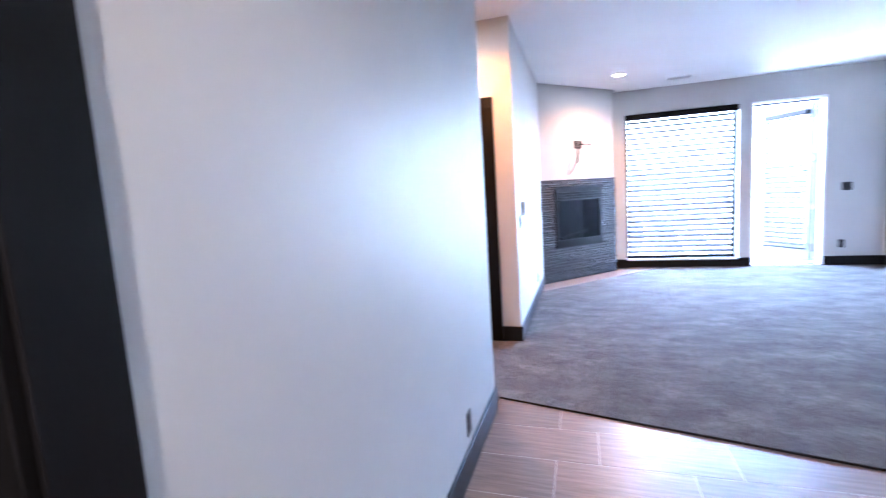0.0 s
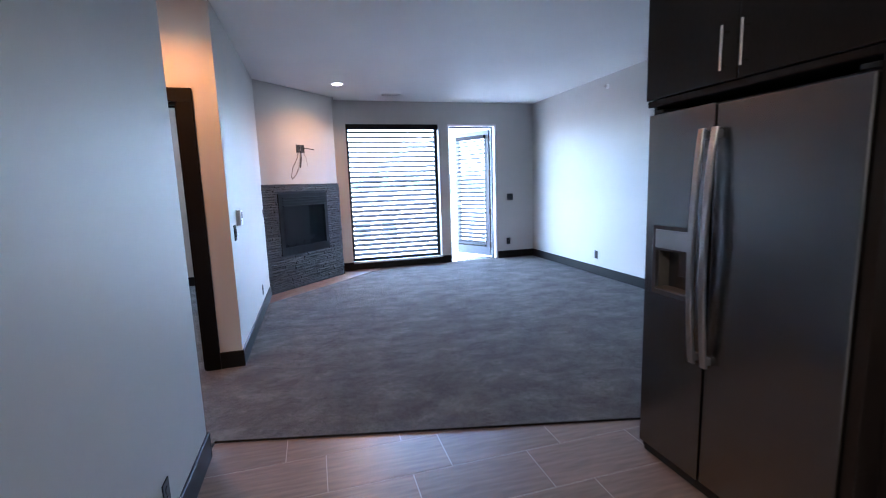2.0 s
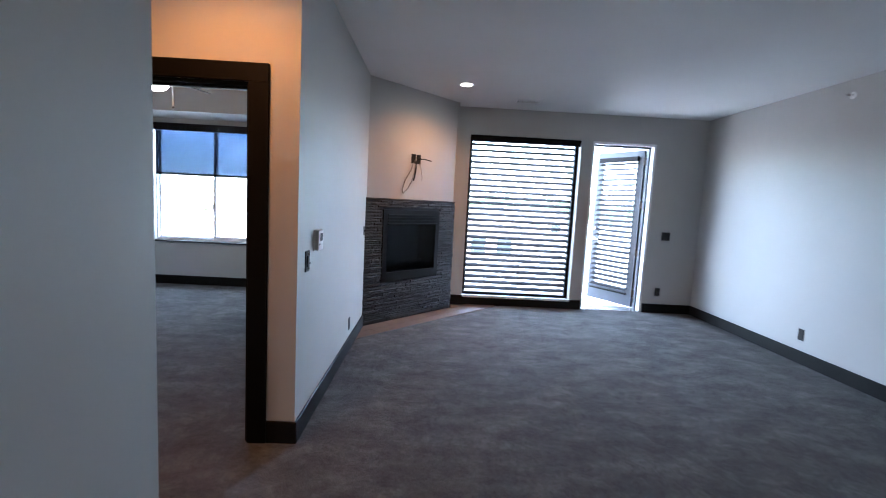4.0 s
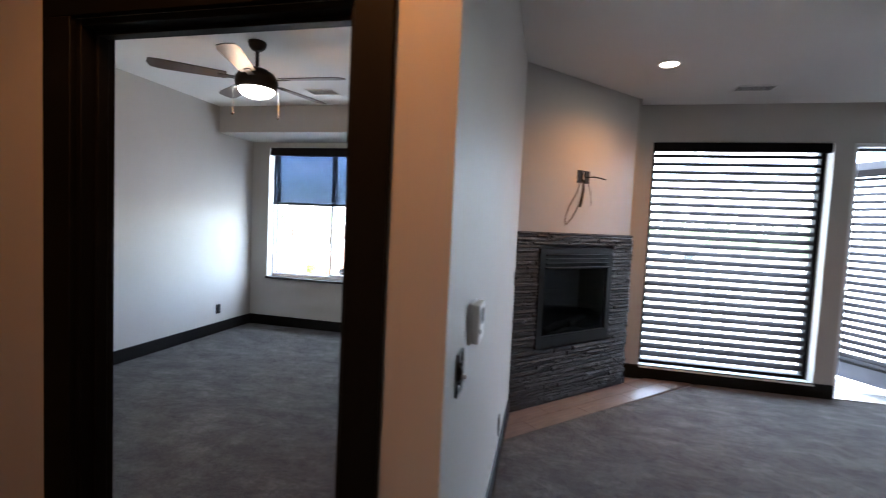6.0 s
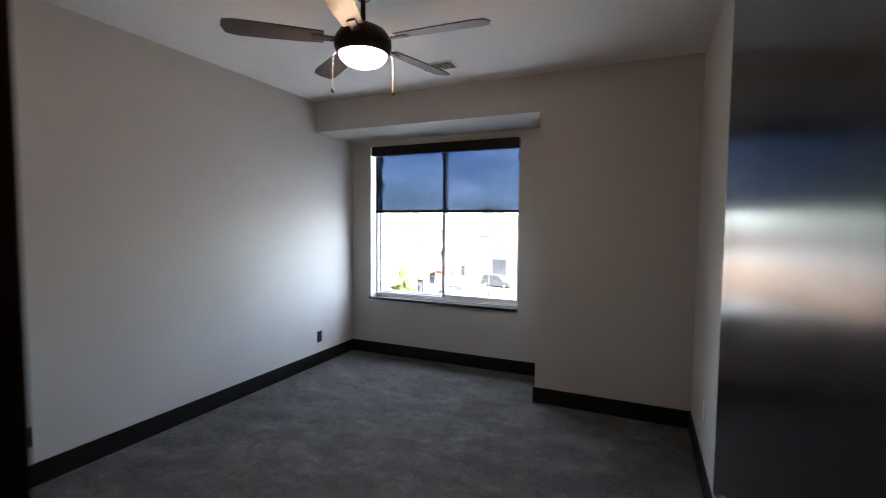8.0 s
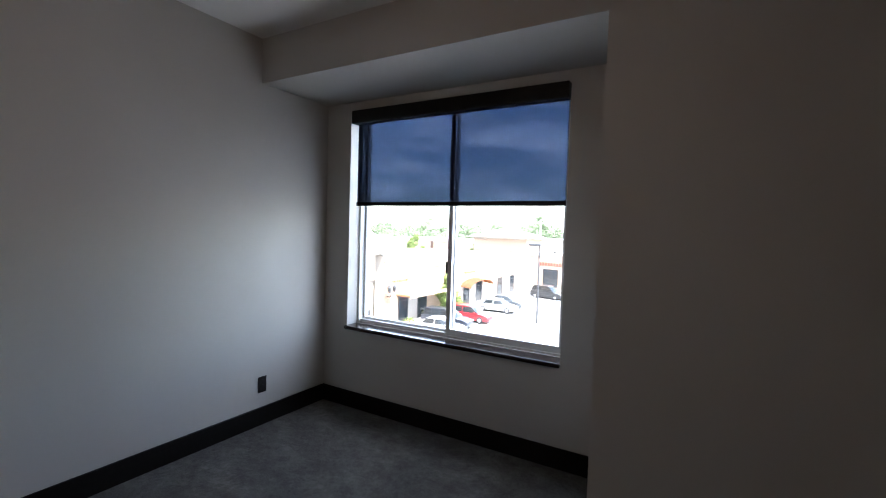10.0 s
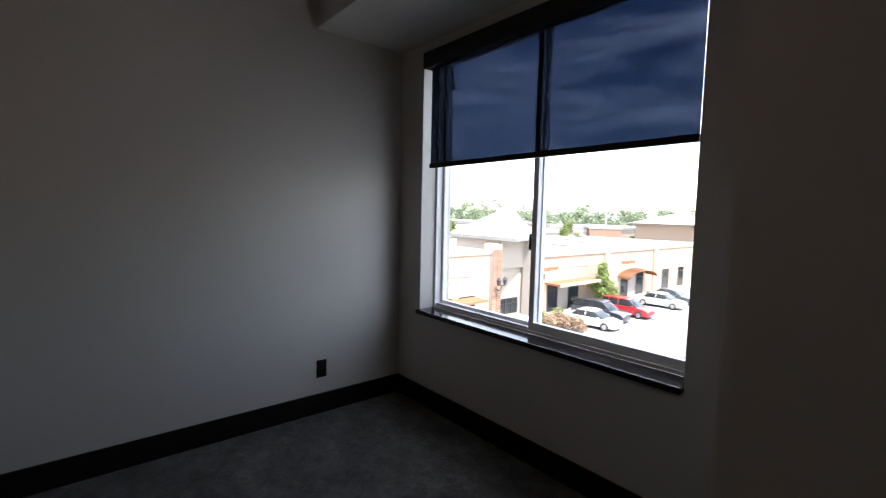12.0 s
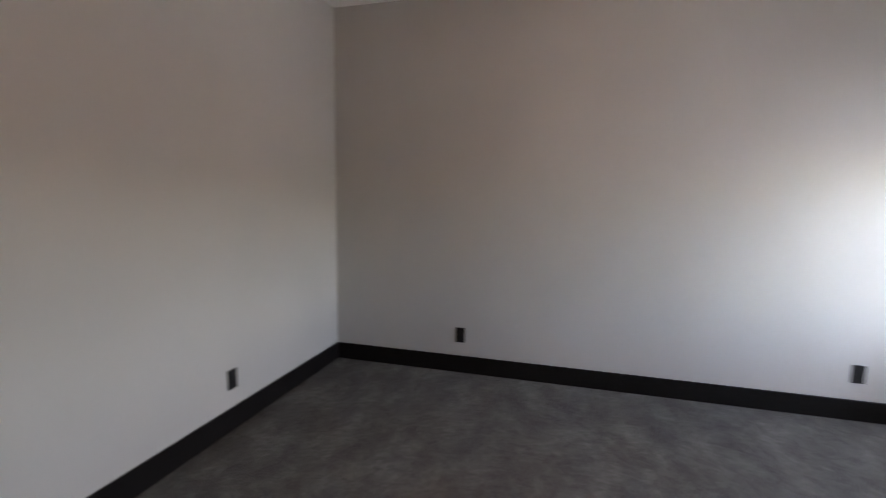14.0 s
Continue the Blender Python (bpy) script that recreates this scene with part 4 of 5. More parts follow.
for i in range(3):
    dd = part("door", box(0.0, 0.020, -1.045 + i * 0.7, -0.36 + i * 0.7, 0.11, 0.865, 0.003), M_CAB, bc)
    part("handle", tube((-0.032, -0.42 + i * 0.7, 0.60), (-0.032, -0.42 + i * 0.7, 0.76), 0.0055, 12), M_NICKEL, dd, "satin nickel bar pull", smooth=True)
filler = thing("filler_strip", box(1.965, 2.0, 0.820, 0.860, 0.0, 0.874, 0.002), M_CAB, "espresso-stained filler beside the dishwasher", "panel")


# ---- outside: ground, road surface, shops, cars ----
GZ = -5.6
indoors = set(scene.objects)
M_ASPHALT = two_tone("pale_concrete_lot", (0.24, 0.236, 0.228), (0.31, 0.304, 0.293), 0.25, (0.85, 0.95), fine=6)
M_WALK = two_tone("concrete_paving", (0.36, 0.345, 0.32), (0.44, 0.42, 0.39), 0.6, (0.8, 0.95), fine=12)
M_STUCCO = two_tone("peach_stucco", (0.40, 0.285, 0.205), (0.45, 0.325, 0.24), 0.7, (0.85, 0.95), fine=25)
M_STUCCO_W = two_tone("cream_stucco", (0.40, 0.345, 0.28), (0.45, 0.39, 0.33), 0.7, (0.85, 0.95), fine=25)
M_TAUPE = two_tone("taupe_stucco", (0.34, 0.30, 0.27), (0.39, 0.35, 0.31), 0.7, (0.85, 0.95), fine=25)
M_ROOFING = two_tone("grey_roofing", (0.22, 0.215, 0.205), (0.28, 0.275, 0.265), 0.4, (0.8, 0.95), fine=6)
M_SHINGLE = two_tone("pale_shingle", (0.22, 0.20, 0.185), (0.30, 0.28, 0.26), 1.2, (0.85, 0.95), fine=14, by_piece=0.2)
M_BRICK = two_tone("tan_brick", (0.30, 0.17, 0.115), (0.38, 0.23, 0.16), 3, (0.8, 0.95), fine=20, by_piece=0.35)
M_DARKGLASS = two_tone("shop_glass", (0.02, 0.025, 0.03), (0.035, 0.04, 0.045), 1.0, (0.06, 0.12))
M_TERRA = two_tone("terracotta_canopy", (0.26, 0.11, 0.05), (0.32, 0.15, 0.07), 1.5, (0.6, 0.8), fine=18)
M_SIGN = two_tone("red_sign", (0.28, 0.05, 0.03), (0.36, 0.08, 0.05), 2, (0.5, 0.6))
M_SIGN_W = two_tone("pale_sign", (0.55, 0.50, 0.46), (0.62, 0.58, 0.53), 2, (0.5, 0.6))
M_LAMPPOST = two_tone("dark_post", (0.03, 0.03, 0.032), (0.045, 0.045, 0.048), 4, (0.4, 0.55))
M_LINE = two_tone("white_line", (0.60, 0.60, 0.58), (0.70, 0.70, 0.68), 3, (0.8, 0.9), fine=20)

walkway = structure("pavement", box(-22.5, -18.6, 4, 60, GZ, GZ + 0.15, 0.02), M_WALK, "raised concrete pavement before the shops", "pavement")
for k in range(12):
    thing("parking_line", box(-18.4, -13.6, 29.6 + 2.45 * k, 29.72 + 2.45 * k, GZ, GZ + 0.006), M_LINE, "painted white parking bay line", "parking line", "parking lines")

FACE = -20.3     # plane of the shop fronts, which look along +x


def shop_door(parent, y0, y1, top, depth=0.25):
    d = part("door", box(FACE - 0.12, FACE + 0.02, y0, y1, GZ + 0.15, GZ + 0.15 + top), M_DARKGLASS, parent, "dark glazed shop door")
    part("door_rail", box(FACE + 0.02, FACE + 0.05, y0 - 0.06, y0 + 0.04, GZ + 0.15, GZ + 0.15 + top), M_LAMPPOST, d)
    part("door_rail", box(FACE + 0.02, FACE + 0.05, y1 - 0.04, y1 + 0.06, GZ + 0.15, GZ + 0.15 + top), M_LAMPPOST, d)
    part("door_rail", box(FACE + 0.02, FACE + 0.05, y0, y1, GZ + 0.15 + top * 0.78, GZ + 0.15 + top * 0.81), M_LAMPPOST, d)


def sign_bars(parent, y0, y1, z0, z1, mat, seed):
    """Writing too far off to read: short bars of its size."""
    r = random.Random(seed)
    y = y0
    while y < y1 - 0.1:
        w = r.uniform(0.16, 0.34)
        part("sign_letter", box(FACE + 0.005, FACE + 0.06, y, min(y + w, y1), z0 + r.uniform(0, 0.05), z1 - r.uniform(0, 0.08)), mat, parent)
        y += w + r.uniform(0.05, 0.12)


mall = empty("shopping_strip", (0, 0, 0), "long peach stucco shop row with a flat roof", "shop building")
part("wall", box(-38, FACE, 30.6, 62, GZ, -1.45), M_STUCCO, mall)
part("roof", box(-37.6, FACE - 0.35, 30.7, 61.8, -1.44, -1.38), M_ROOFING, mall, "pale flat roofing")
part("parapet", box(FACE - 0.35, FACE + 0.06, 30.6, 62, -1.45, -1.10, 0.03), M_STUCCO_W, mall, "cream parapet coping")
part("cornice", box(FACE, FACE + 0.12, 30.6, 62, -1.56, -1.44, 0.02), M_STUCCO_W, mall)
part("recess", box(FACE - 0.05, FACE + 0.012, 32.9, 34.3, GZ + 0.15, -3.75), M_TAUPE, mall, "taupe recessed entry wall")
shop_door(mall, 31.75, 32.85, 1.95)
shop_door(mall, 34.25, 35.45, 1.95)
aw = part("awning", prism([(FACE, 31.4), (FACE + 1.3, 31.4), (FACE + 1.3, 36.3), (FACE, 36.3)], -3.44, -3.32), M_TERRA, mall, "terracotta canopy")
part("awning_edge", box(FACE + 1.28, FACE + 1.36, 31.35, 36.35, -3.50, -3.28), M_STUCCO, aw)
bm = bmesh.new()
arc = [(41.2 + 2.45 + 2.45 * math.cos(math.pi * (1 - i / 12)), -3.70 + 0.62 * math.sin(math.pi * i / 12)) for i in range(13)]
ins = [bm.verts.new((FACE, y, z)) for y, z in arc]
out = [bm.verts.new((FACE + 1.1, y, z - 0.12)) for y, z in arc]
for i in range(12):
    bm.faces.new((ins[i], ins[i + 1], out[i + 1], out[i]))
bmesh.ops.solidify(bm, geom=bm.faces[:], thickness=0.08)
part("arched_awning", bm, M_TERRA, mall, "terracotta arched canopy")
part("recess", box(FACE - 0.05, FACE + 0.012, 41.5, 45.8, GZ + 0.15, -3.72), M_TAUPE, mall, "taupe recessed entry wall")
shop_door(mall, 41.8, 42.9, 1.9)
shop_door(mall, 44.4, 45.6, 1.9)
shop_door(mall, 49.5, 50.8, 1.9)
shop_door(mall, 53.0, 54.2, 1.9)
sign_bars(mall, 30.9, 32.9, -2.50, -2.24, M_TERRA, 1)
sign_bars(mall, 34.4, 36.8, -2.42, -2.20, M_SIGN_W, 2)
sign_bars(mall, 41.8, 44.1, -2.60, -2.34, M_TERRA, 3)
part("pilaster", box(FACE, FACE + 0.22, 38.9, 39.5, GZ + 0.15, -1.56, 0.02), M_STUCCO, mall)
part("pilaster", box(FACE, FACE + 0.22, 47.4, 48.0, GZ + 0.15, -1.56, 0.02), M_STUCCO, mall)
for k, (y, x) in enumerate(((33.5, -25), (36.2, -27), (41, -25.5), (47, -28))):
    u = thing("rooftop_unit", box(x - 1.0, x + 1.0, y - 0.7, y + 0.7, -1.38, -0.82, 0.05), M_TAUPE, "pale metal air-conditioning unit on the shop roof", "rooftop unit", "rooftop units")
    part("fan_grille", lathe([(0, 0), (0.45, 0), (0.45, 0.06), (0.40, 0.07), (0, 0.07)], 18, (x, y, -0.82)), M_LAMPPOST, u)

left = empty("shop_wing", (0, 0, 0), "cream-topped peach shop wing beside the tower", "shop building")
part("wall", box(-36, FACE, 6, 25.9, GZ, -1.15), M_STUCCO, left)
part("parapet", box(-36, FACE + 0.08, 5.9, 25.9, -1.15, -0.85, 0.03), M_STUCCO_W, left, "cream parapet coping")
sign_bars(left, 21.8, 24.4, -2.35, -2.05, M_SIGN_W, 5)
part("awning", prism([(FACE, 20.5), (FACE + 1.2, 20.5), (FACE + 1.2, 24.6), (FACE, 24.6)], -3.74, -3.62), M_TERRA, left, "terracotta canopy")
shop_door(left, 21.6, 22.8, 1.9)
shop_door(left, 23.4, 24.6, 1.9)

eave = -0.10
tower = empty("shop_tower", (0, 0, 0), "cream shop tower with brick piers and hipped roof", "shop building")
part("wall", box(-25.2, FACE - 0.55, 27.5, 30.4, -2.2, eave - 0.2), M_STUCCO_W, tower)
part("wall", box(-28, FACE - 0.8, 25.9, 30.6, GZ, -2.2), M_STUCCO_W, tower)
for y in (25.95, 29.7):
    pier = part("pier", box(FACE - 0.6, FACE + 0.18, y + 0.02, y + 0.78, GZ + 0.15, -0.50), M_TAUPE, tower)
    bme = {}
    for i in range(28):
        for j in range(2):
            z0 = GZ + 0.16 + i * 0.165
            w0 = y + (0.0 if (i + j) % 2 else 0.0) + j * 0.40
            ob = new("brick", bme.setdefault("m", mesh_of("brick", box(0, 0.05, 0.005, 0.39, 0.0, 0.155, 0.008), M_BRICK)))
            ob.parent, ob.location = pier, (FACE + 0.165, w0, z0)
bm = bmesh.new()
cs = [(-26.0, 27.3), (-18.9, 26.6), (-20.4, 30.6), (-27.5, 31.3)]
lo = [bm.verts.new((x, y, eave)) for x, y in cs]
ap = [bm.verts.new((-22.6, 29.9, 1.85)), bm.verts.new((-22.2, 29.8, 1.85))]
bm.faces.new(lo[::-1])
bm.faces.new((lo[0], lo[1], ap[1], ap[0])), bm.faces.new((lo[1], lo[2], ap[1])), bm.faces.new((lo[2], lo[3], ap[0], ap[1])), bm.faces.new((lo[3], lo[0], ap[0]))
bmesh.ops.recalc_face_normals(bm, faces=bm.faces)
roof = part("roof", bm, M_SHINGLE, tower, "pale shingled hipped roof")
part("fascia", prism(cs, eave - 0.2, eave - 0.002), M_ROOFING, roof)
part("shop_window", box(FACE - 0.82, FACE - 0.78, 27.0, 29.5, GZ + 0.3, -4.25), M_DARKGLASS, tower)
for k in range(5):
    part("mullion", box(FACE - 0.78, FACE - 0.74, 27.0 + 0.6 * k, 27.06 + 0.6 * k, GZ + 0.3, -4.25), M_LAMPPOST, tower)
part("mullion", box(FACE - 0.78, FACE - 0.74, 27.0, 29.5, -4.65, -4.60), M_LAMPPOST, tower)

end = empty("far_shop", (0, 0, 0), "peach shop block closing the car park", "shop building")
part("wall", box(FACE, 14, 60, 76, GZ, -1.5), M_STUCCO, end)
part("parapet", box(FACE, 14.1, 59.9, 60.4, -1.5, -1.05, 0.03), M_STUCCO_W, end)
for k in range(9):
    x = FACE + 1.6 + k * 3.4
    part("window", box(x, x + 1.9, 59.94, 60.02, GZ + 0.3, GZ + 2.5), M_DARKGLASS, end)
r = random.Random(9)
for k in range(10):
    part("sign_letter", box(-19.2 + k * 0.36, -18.95 + k * 0.36, 59.9, 59.99, -2.7, -2.2 - r.uniform(0, 0.12)), M_SIGN, end, "red sign lettering" if k == 0 else "")
pav = empty("corner_pavilion", (0, 0, 0), "peach stucco pavilion with a pale hipped roof", "shop building")
part("wall", box(-30.5, -22.5, 64, 71, GZ, 0.55), M_STUCCO, pav)
part("cornice", box(-30.7, -22.3, 63.8, 71.2, 0.30, 0.55, 0.03), M_STUCCO_W, pav)
bm = bmesh.new()
bmesh.ops.create_cone(bm, segments=4, radius1=6.6, radius2=0.1, depth=1.5, matrix=Matrix.Translation((-26.5, 67.5, 1.30)) @ Matrix.Rotation(radians(45), 4, "Z"))
part("roof", bm, M_SHINGLE, pav, "pale hipped roof")

for i, (x, y, w, l, h, m) in enumerate(((-62, 70, 30, 16, 4.5, M_STUCCO_W), (-48, 96, 34, 18, 5.0, M_STUCCO_W), (-90, 86, 40, 20, 5.2, M_STUCCO_W), (-30, 120, 40, 20, 5.5, M_STUCCO_W), (-110, 56, 34, 26, 5.0, M_ROOFING), (10, 130, 50, 22, 6.0, M_STUCCO_W), (-64, 44, 26, 20, 4.8, M_STUCCO_W))):
    hs = empty("distant_store", (x, y, GZ), "low pale store far across the district", "store", "distant stores")
    part("wall", box(-w / 2, w / 2, -l / 2, l / 2, 0, h - 0.5), m, hs)
    part("roof", box(-w / 2 - 0.2, w / 2 + 0.2, -l / 2 - 0.2, l / 2 + 0.2, h - 0.5, h), M_ROOFING, hs)
    for k in range(int(w // 5)):
        part("window", box(-w / 2 + 1 + k * 5, -w / 2 + 3.4 + k * 5, -l / 2 - 0.05, -l / 2, 0.4, 2.6), M_DARKGLASS, hs)


for x, y, w, m, words in ((-48.9, 75.2, 5.6, M_STUCCO_W, "plain white store wall far behind the shops"), (-43.6, 79.2, 5.4, M_BRICK, "salmon brick store far behind the shops")):
    hs = empty("distant_store", (x, y, GZ), words, "store", "distant stores", rz=36)
    part("wall", box(-w / 2, w / 2, 0, 8, 0, 4.7), m, hs)
    part("parapet", box(-w / 2 - 0.1, w / 2 + 0.1, -0.1, 8.1, 4.7, 4.95), M_ROOFING, hs, "dark roof edge")


# ---- cars ----
M_TYRE = two_tone("tyre_rubber", (0.015, 0.015, 0.016), (0.025, 0.025, 0.026), 10, (0.7, 0.85))
M_RIM = brushed("alloy_rim", (0.55, 0.55, 0.56), 0.3)
M_CARGLASS = two_tone("car_glass", (0.015, 0.018, 0.02), (0.025, 0.03, 0.033), 2, (0.05, 0.1))
M_HEAD = two_tone("headlamp", (0.6, 0.6, 0.6), (0.75, 0.75, 0.75), 4, (0.1, 0.2))
M_TAIL = two_tone("tail_lamp", (0.30, 0.01, 0.01), (0.38, 0.02, 0.02), 4, (0.15, 0.25))


def car_paint(name, color):
    m, t, b = material(name, color, 0.28)
    b.inputs["Coat Weight"].default_value = 0.6
    n = noise_node(t, 3, 3)
    t.links.new(ramp(t, n, [(0.3, tuple(v * 0.9 for v in color)), (0.7, color)]), b.inputs["Base Color"])
    return m


def loft(side, half, inset=0.0):
    """A body from a side outline (x, z, half-width factor), rounded towards the flanks."""
    bm = bmesh.new()
    rows = []
    for k, (f, g) in enumerate(((-1.0, 0.90), (-0.86, 1.0), (0.86, 1.0), (1.0, 0.90))):
        cx = sum(p[0] for p in side) / len(side)
        cz = sum(p[1] for p in side) / len(side)
        rows.append([bm.verts.new((cx + (x - cx) * (0.985 if g < 1 else 1), f * half * w, cz + (z - cz) * g)) for x, z, w in side])
    n = len(side)
    for a, b in zip(rows, rows[1:]):
        for i in range(n):
            bm.faces.new((a[i], a[(i + 1) % n], b[(i + 1) % n], b[i]))
    bm.faces.new(rows[0][::-1]), bm.faces.new(rows[-1])
    bmesh.ops.recalc_face_normals(bm, faces=bm.faces)
    return bm


def car(at, rz, color, label, length=4.6, height=1.45, tall=False):
    """A parked car; nose along +x."""
    ob = empty("car", at, label, "car", "parked cars", rz=rz)
    paintm = car_paint("car_paint", color)
    L, H = length / 2, height
    hood = 0.58 * H if tall else 0.62 * H
    body = [(-L, 0.30, 0.94), (-L + 0.02, hood * 0.98, 0.96), (-L + 0.30, hood * 1.05, 0.98), (0.9, hood * 1.04, 1.0), (L - 0.6, hood * 0.94, 0.98), (L - 0.08, hood * 0.74, 0.90), (L, 0.42, 0.88), (L - 0.08, 0.22, 0.90), (-L + 0.12, 0.22, 0.92)]
    b = part("body", loft(body, 0.90), paintm, ob, smooth=True)
    back = -L + (0.12 if tall else 0.75)
    cab = [(back, hood, 0.93), (back + (0.30 if tall else 0.65), H - 0.05, 0.76), (0.05, H, 0.78), (0.45, H - 0.07, 0.77), (1.25, hood, 0.93)]
    part("windows", loft(cab, 0.86), M_CARGLASS, ob, "dark tinted car windows", smooth=True)
    roof = [(back + (0.20 if tall else 0.50), H - 0.09, 0.80), (back + (0.30 if tall else 0.66), H - 0.02, 0.77), (0.05, H + 0.015, 0.79), (0.42, H - 0.05, 0.79), (0.52, H - 0.10, 0.80)]
    part("roof", loft(roof, 0.865), paintm, ob, smooth=True)
    for x in ((-0.45, -1.35) if tall else (-0.25,)):
        for s in (-1, 1):
            part("pillar", sweep([(x - 0.02, s * 0.795, hood - 0.02), (x, s * 0.735, (hood + H) / 2), (x + 0.02, s * 0.675, H - 0.06)], 0.035, 6), paintm, ob)
    for x in (-L + 0.85, L - 0.88):
        for s in (-1, 1):
            w = part("wheel", lathe([(0.0, -0.10), (0.27, -0.10), (0.325, -0.07), (0.325, 0.07), (0.27, 0.10), (0.0, 0.10)], 20), M_TYRE, ob, smooth=True)
            w.matrix_basis = pose(x, s * 0.80, 0.325, 90, 0, 0)
            part("rim", lathe([(0.0, -0.106), (0.19, -0.106), (0.21, -0.09), (0.21, 0.09), (0.19, 0.106), (0.0, 0.106)], 16), M_RIM, w)
    for s in (-1, 1):
        part("headlight", box(L - 0.22, L - 0.06, s * 0.62 - 0.14, s * 0.62 + 0.14, hood * 0.66, hood * 0.82, 0.03), M_HEAD, ob)
        part("tail_light", box(-L - 0.01, -L + 0.10, s * 0.66 - 0.12, s * 0.66 + 0.12, hood * 0.70, hood * 0.95, 0.02), M_TAIL, ob)
        part("mirror", box(0.85, 1.0, s * 0.92 - 0.08, s * 0.92 + 0.08, hood * 1.02, hood * 1.18, 0.03), paintm, ob)
    return ob


car((-16.5, 31.35, GZ), 6, (0.62, 0.62, 0.60), "white four-door saloon parked by the shops")
car((-17.3, 33.7, GZ), 4, (0.03, 0.035, 0.05), "dark blue estate car parked beside the saloon", 4.9, 1.68, True)
car((-16.9, 36.4, GZ), 4, (0.42, 0.025, 0.03), "bright red people carrier parked by the shops", 4.7, 1.62, True)
car((-16.8, 41.6, GZ), 4, (0.52, 0.52, 0.50), "silver saloon parked farther along the row")
car((-17.2, 44.3, GZ), 4, (0.10, 0.11, 0.12), "dark grey saloon parked farther along the row")
car((-15.6, 52.3, GZ), -12, (0.02, 0.02, 0.022), "black off-road car parked near the far shops", 4.8, 1.78, True)
car((-12.6, 55.6, GZ), 0, (0.50, 0.50, 0.49), "white car parked by the far shops")
car((-6.3, 29.9, GZ), 170, (0.05, 0.22, 0.21), "teal saloon parked near the building")
trailer = empty("utility_trailer", (-8.5, 28.9, GZ), "pale grey open utility trailer with a raised ramp", "trailer", rz=-14)
part("bed", box(-1.2, 1.2, -0.62, 0.62, 0.38, 0.46, 0.02), M_SIGN_W, trailer)
for s in (-1, 1):
    part("top_rail", box(-1.2, 1.2, s * 0.60 - 0.025, s * 0.60 + 0.025, 0.86, 0.91, 0.01), M_SIGN_W, trailer)
    part("mid_rail", box(-1.2, 1.2, s * 0.60 - 0.02, s * 0.60 + 0.02, 0.64, 0.68, 0.01), M_SIGN_W, trailer)
    for k in range(7):
        part("side_post", box(-1.2 + 0.39 * k, -1.15 + 0.39 * k, s * 0.60 - 0.02, s * 0.60 + 0.02, 0.46, 0.87, 0.004), M_SIGN_W, trailer)
    wt = part("wheel", lathe([(0.0, -0.08), (0.22, -0.08), (0.26, -0.05), (0.26, 0.05), (0.22, 0.08), (0.0, 0.08)], 18), M_TYRE, trailer, smooth=True)
    wt.matrix_basis = pose(-0.15, s * 0.74, 0.26, 90, 0, 0)
    part("rim", lathe([(0.0, -0.085), (0.14, -0.085), (0.14, 0.085), (0.0, 0.085)], 12), M_RIM, wt)
    part("fender", prism([(-0.52, -0.11), (0.22, -0.11), (0.22, 0.11), (-0.52, 0.11)], 0.56, 0.60), M_SIGN_W, trailer).location.y = s * 0.75
part("ramp", box(-1.26, -1.20, -0.58, 0.58, 0.42, 1.25, 0.01), M_TAUPE, trailer, "raised mesh loading ramp")
part("drawbar", tube((1.2, 0, 0.40), (1.9, 0, 0.36), 0.04, 8), M_LAMPPOST, trailer)
part("jack_stand", tube((1.75, 0, 0.0), (1.75, 0, 0.5), 0.03, 8), M_LAMPPOST, trailer)

# ---- lamp post, lanterns, planting ----
post = empty("street_lamp", (-11.0, 35.0, GZ), "tall dark car park lamp post", "street lamp")
part("base", lathe([(0, 0), (0.30, 0), (0.30, 0.75), (0.26, 0.80), (0, 0.80)], 20), M_WALK, post, "concrete footing")
part("pole", tube((0, 0, 0.8), (0, 0, 6.2), 0.075, 12, 0.055), M_LAMPPOST, post, smooth=True)
part("lamp_head", box(-0.75, 0.10, -0.16, 0.16, 6.10, 6.26, 0.04), M_LAMPPOST, post)
for y in (26.35, 30.1):
    ln = empty("wall_lantern", (FACE + 0.20, y, -3.0), "black twin-arm lantern on a brick pier", "wall lamp", "pier lanterns")
    part("bracket", sweep([(0, 0, -0.3), (0.25, 0, -0.35), (0.40, 0, -0.15), (0.42, 0, 0.0)], 0.03, 8), M_LAMPPOST, ln)
    for dy in (-0.28, 0.28):
        part("lantern", lathe([(0.02, 0.0), (0.10, 0.05), (0.14, 0.32), (0.17, 0.34), (0.05, 0.48), (0.0, 0.54)], 8, (0.42, dy, 0.0)), M_LAMPPOST, ln)
    part("arm", box(0.39, 0.45, -0.30, 0.30, -0.03, 0.02), M_LAMPPOST, ln)

M_LEAF = two_tone("foliage", (0.12, 0.16, 0.04), (0.20, 0.25, 0.07), 1.2, (0.6, 0.8), fine=9)
M_LEAF_R = two_tone("flowering_shrub", (0.17, 0.18, 0.08), (0.42, 0.24, 0.18), 2.5, (0.6, 0.8), fine=9)
M_BARK = two_tone("bark", (0.07, 0.05, 0.035), (0.11, 0.08, 0.06), 5, (0.85, 0.95), fine=20)


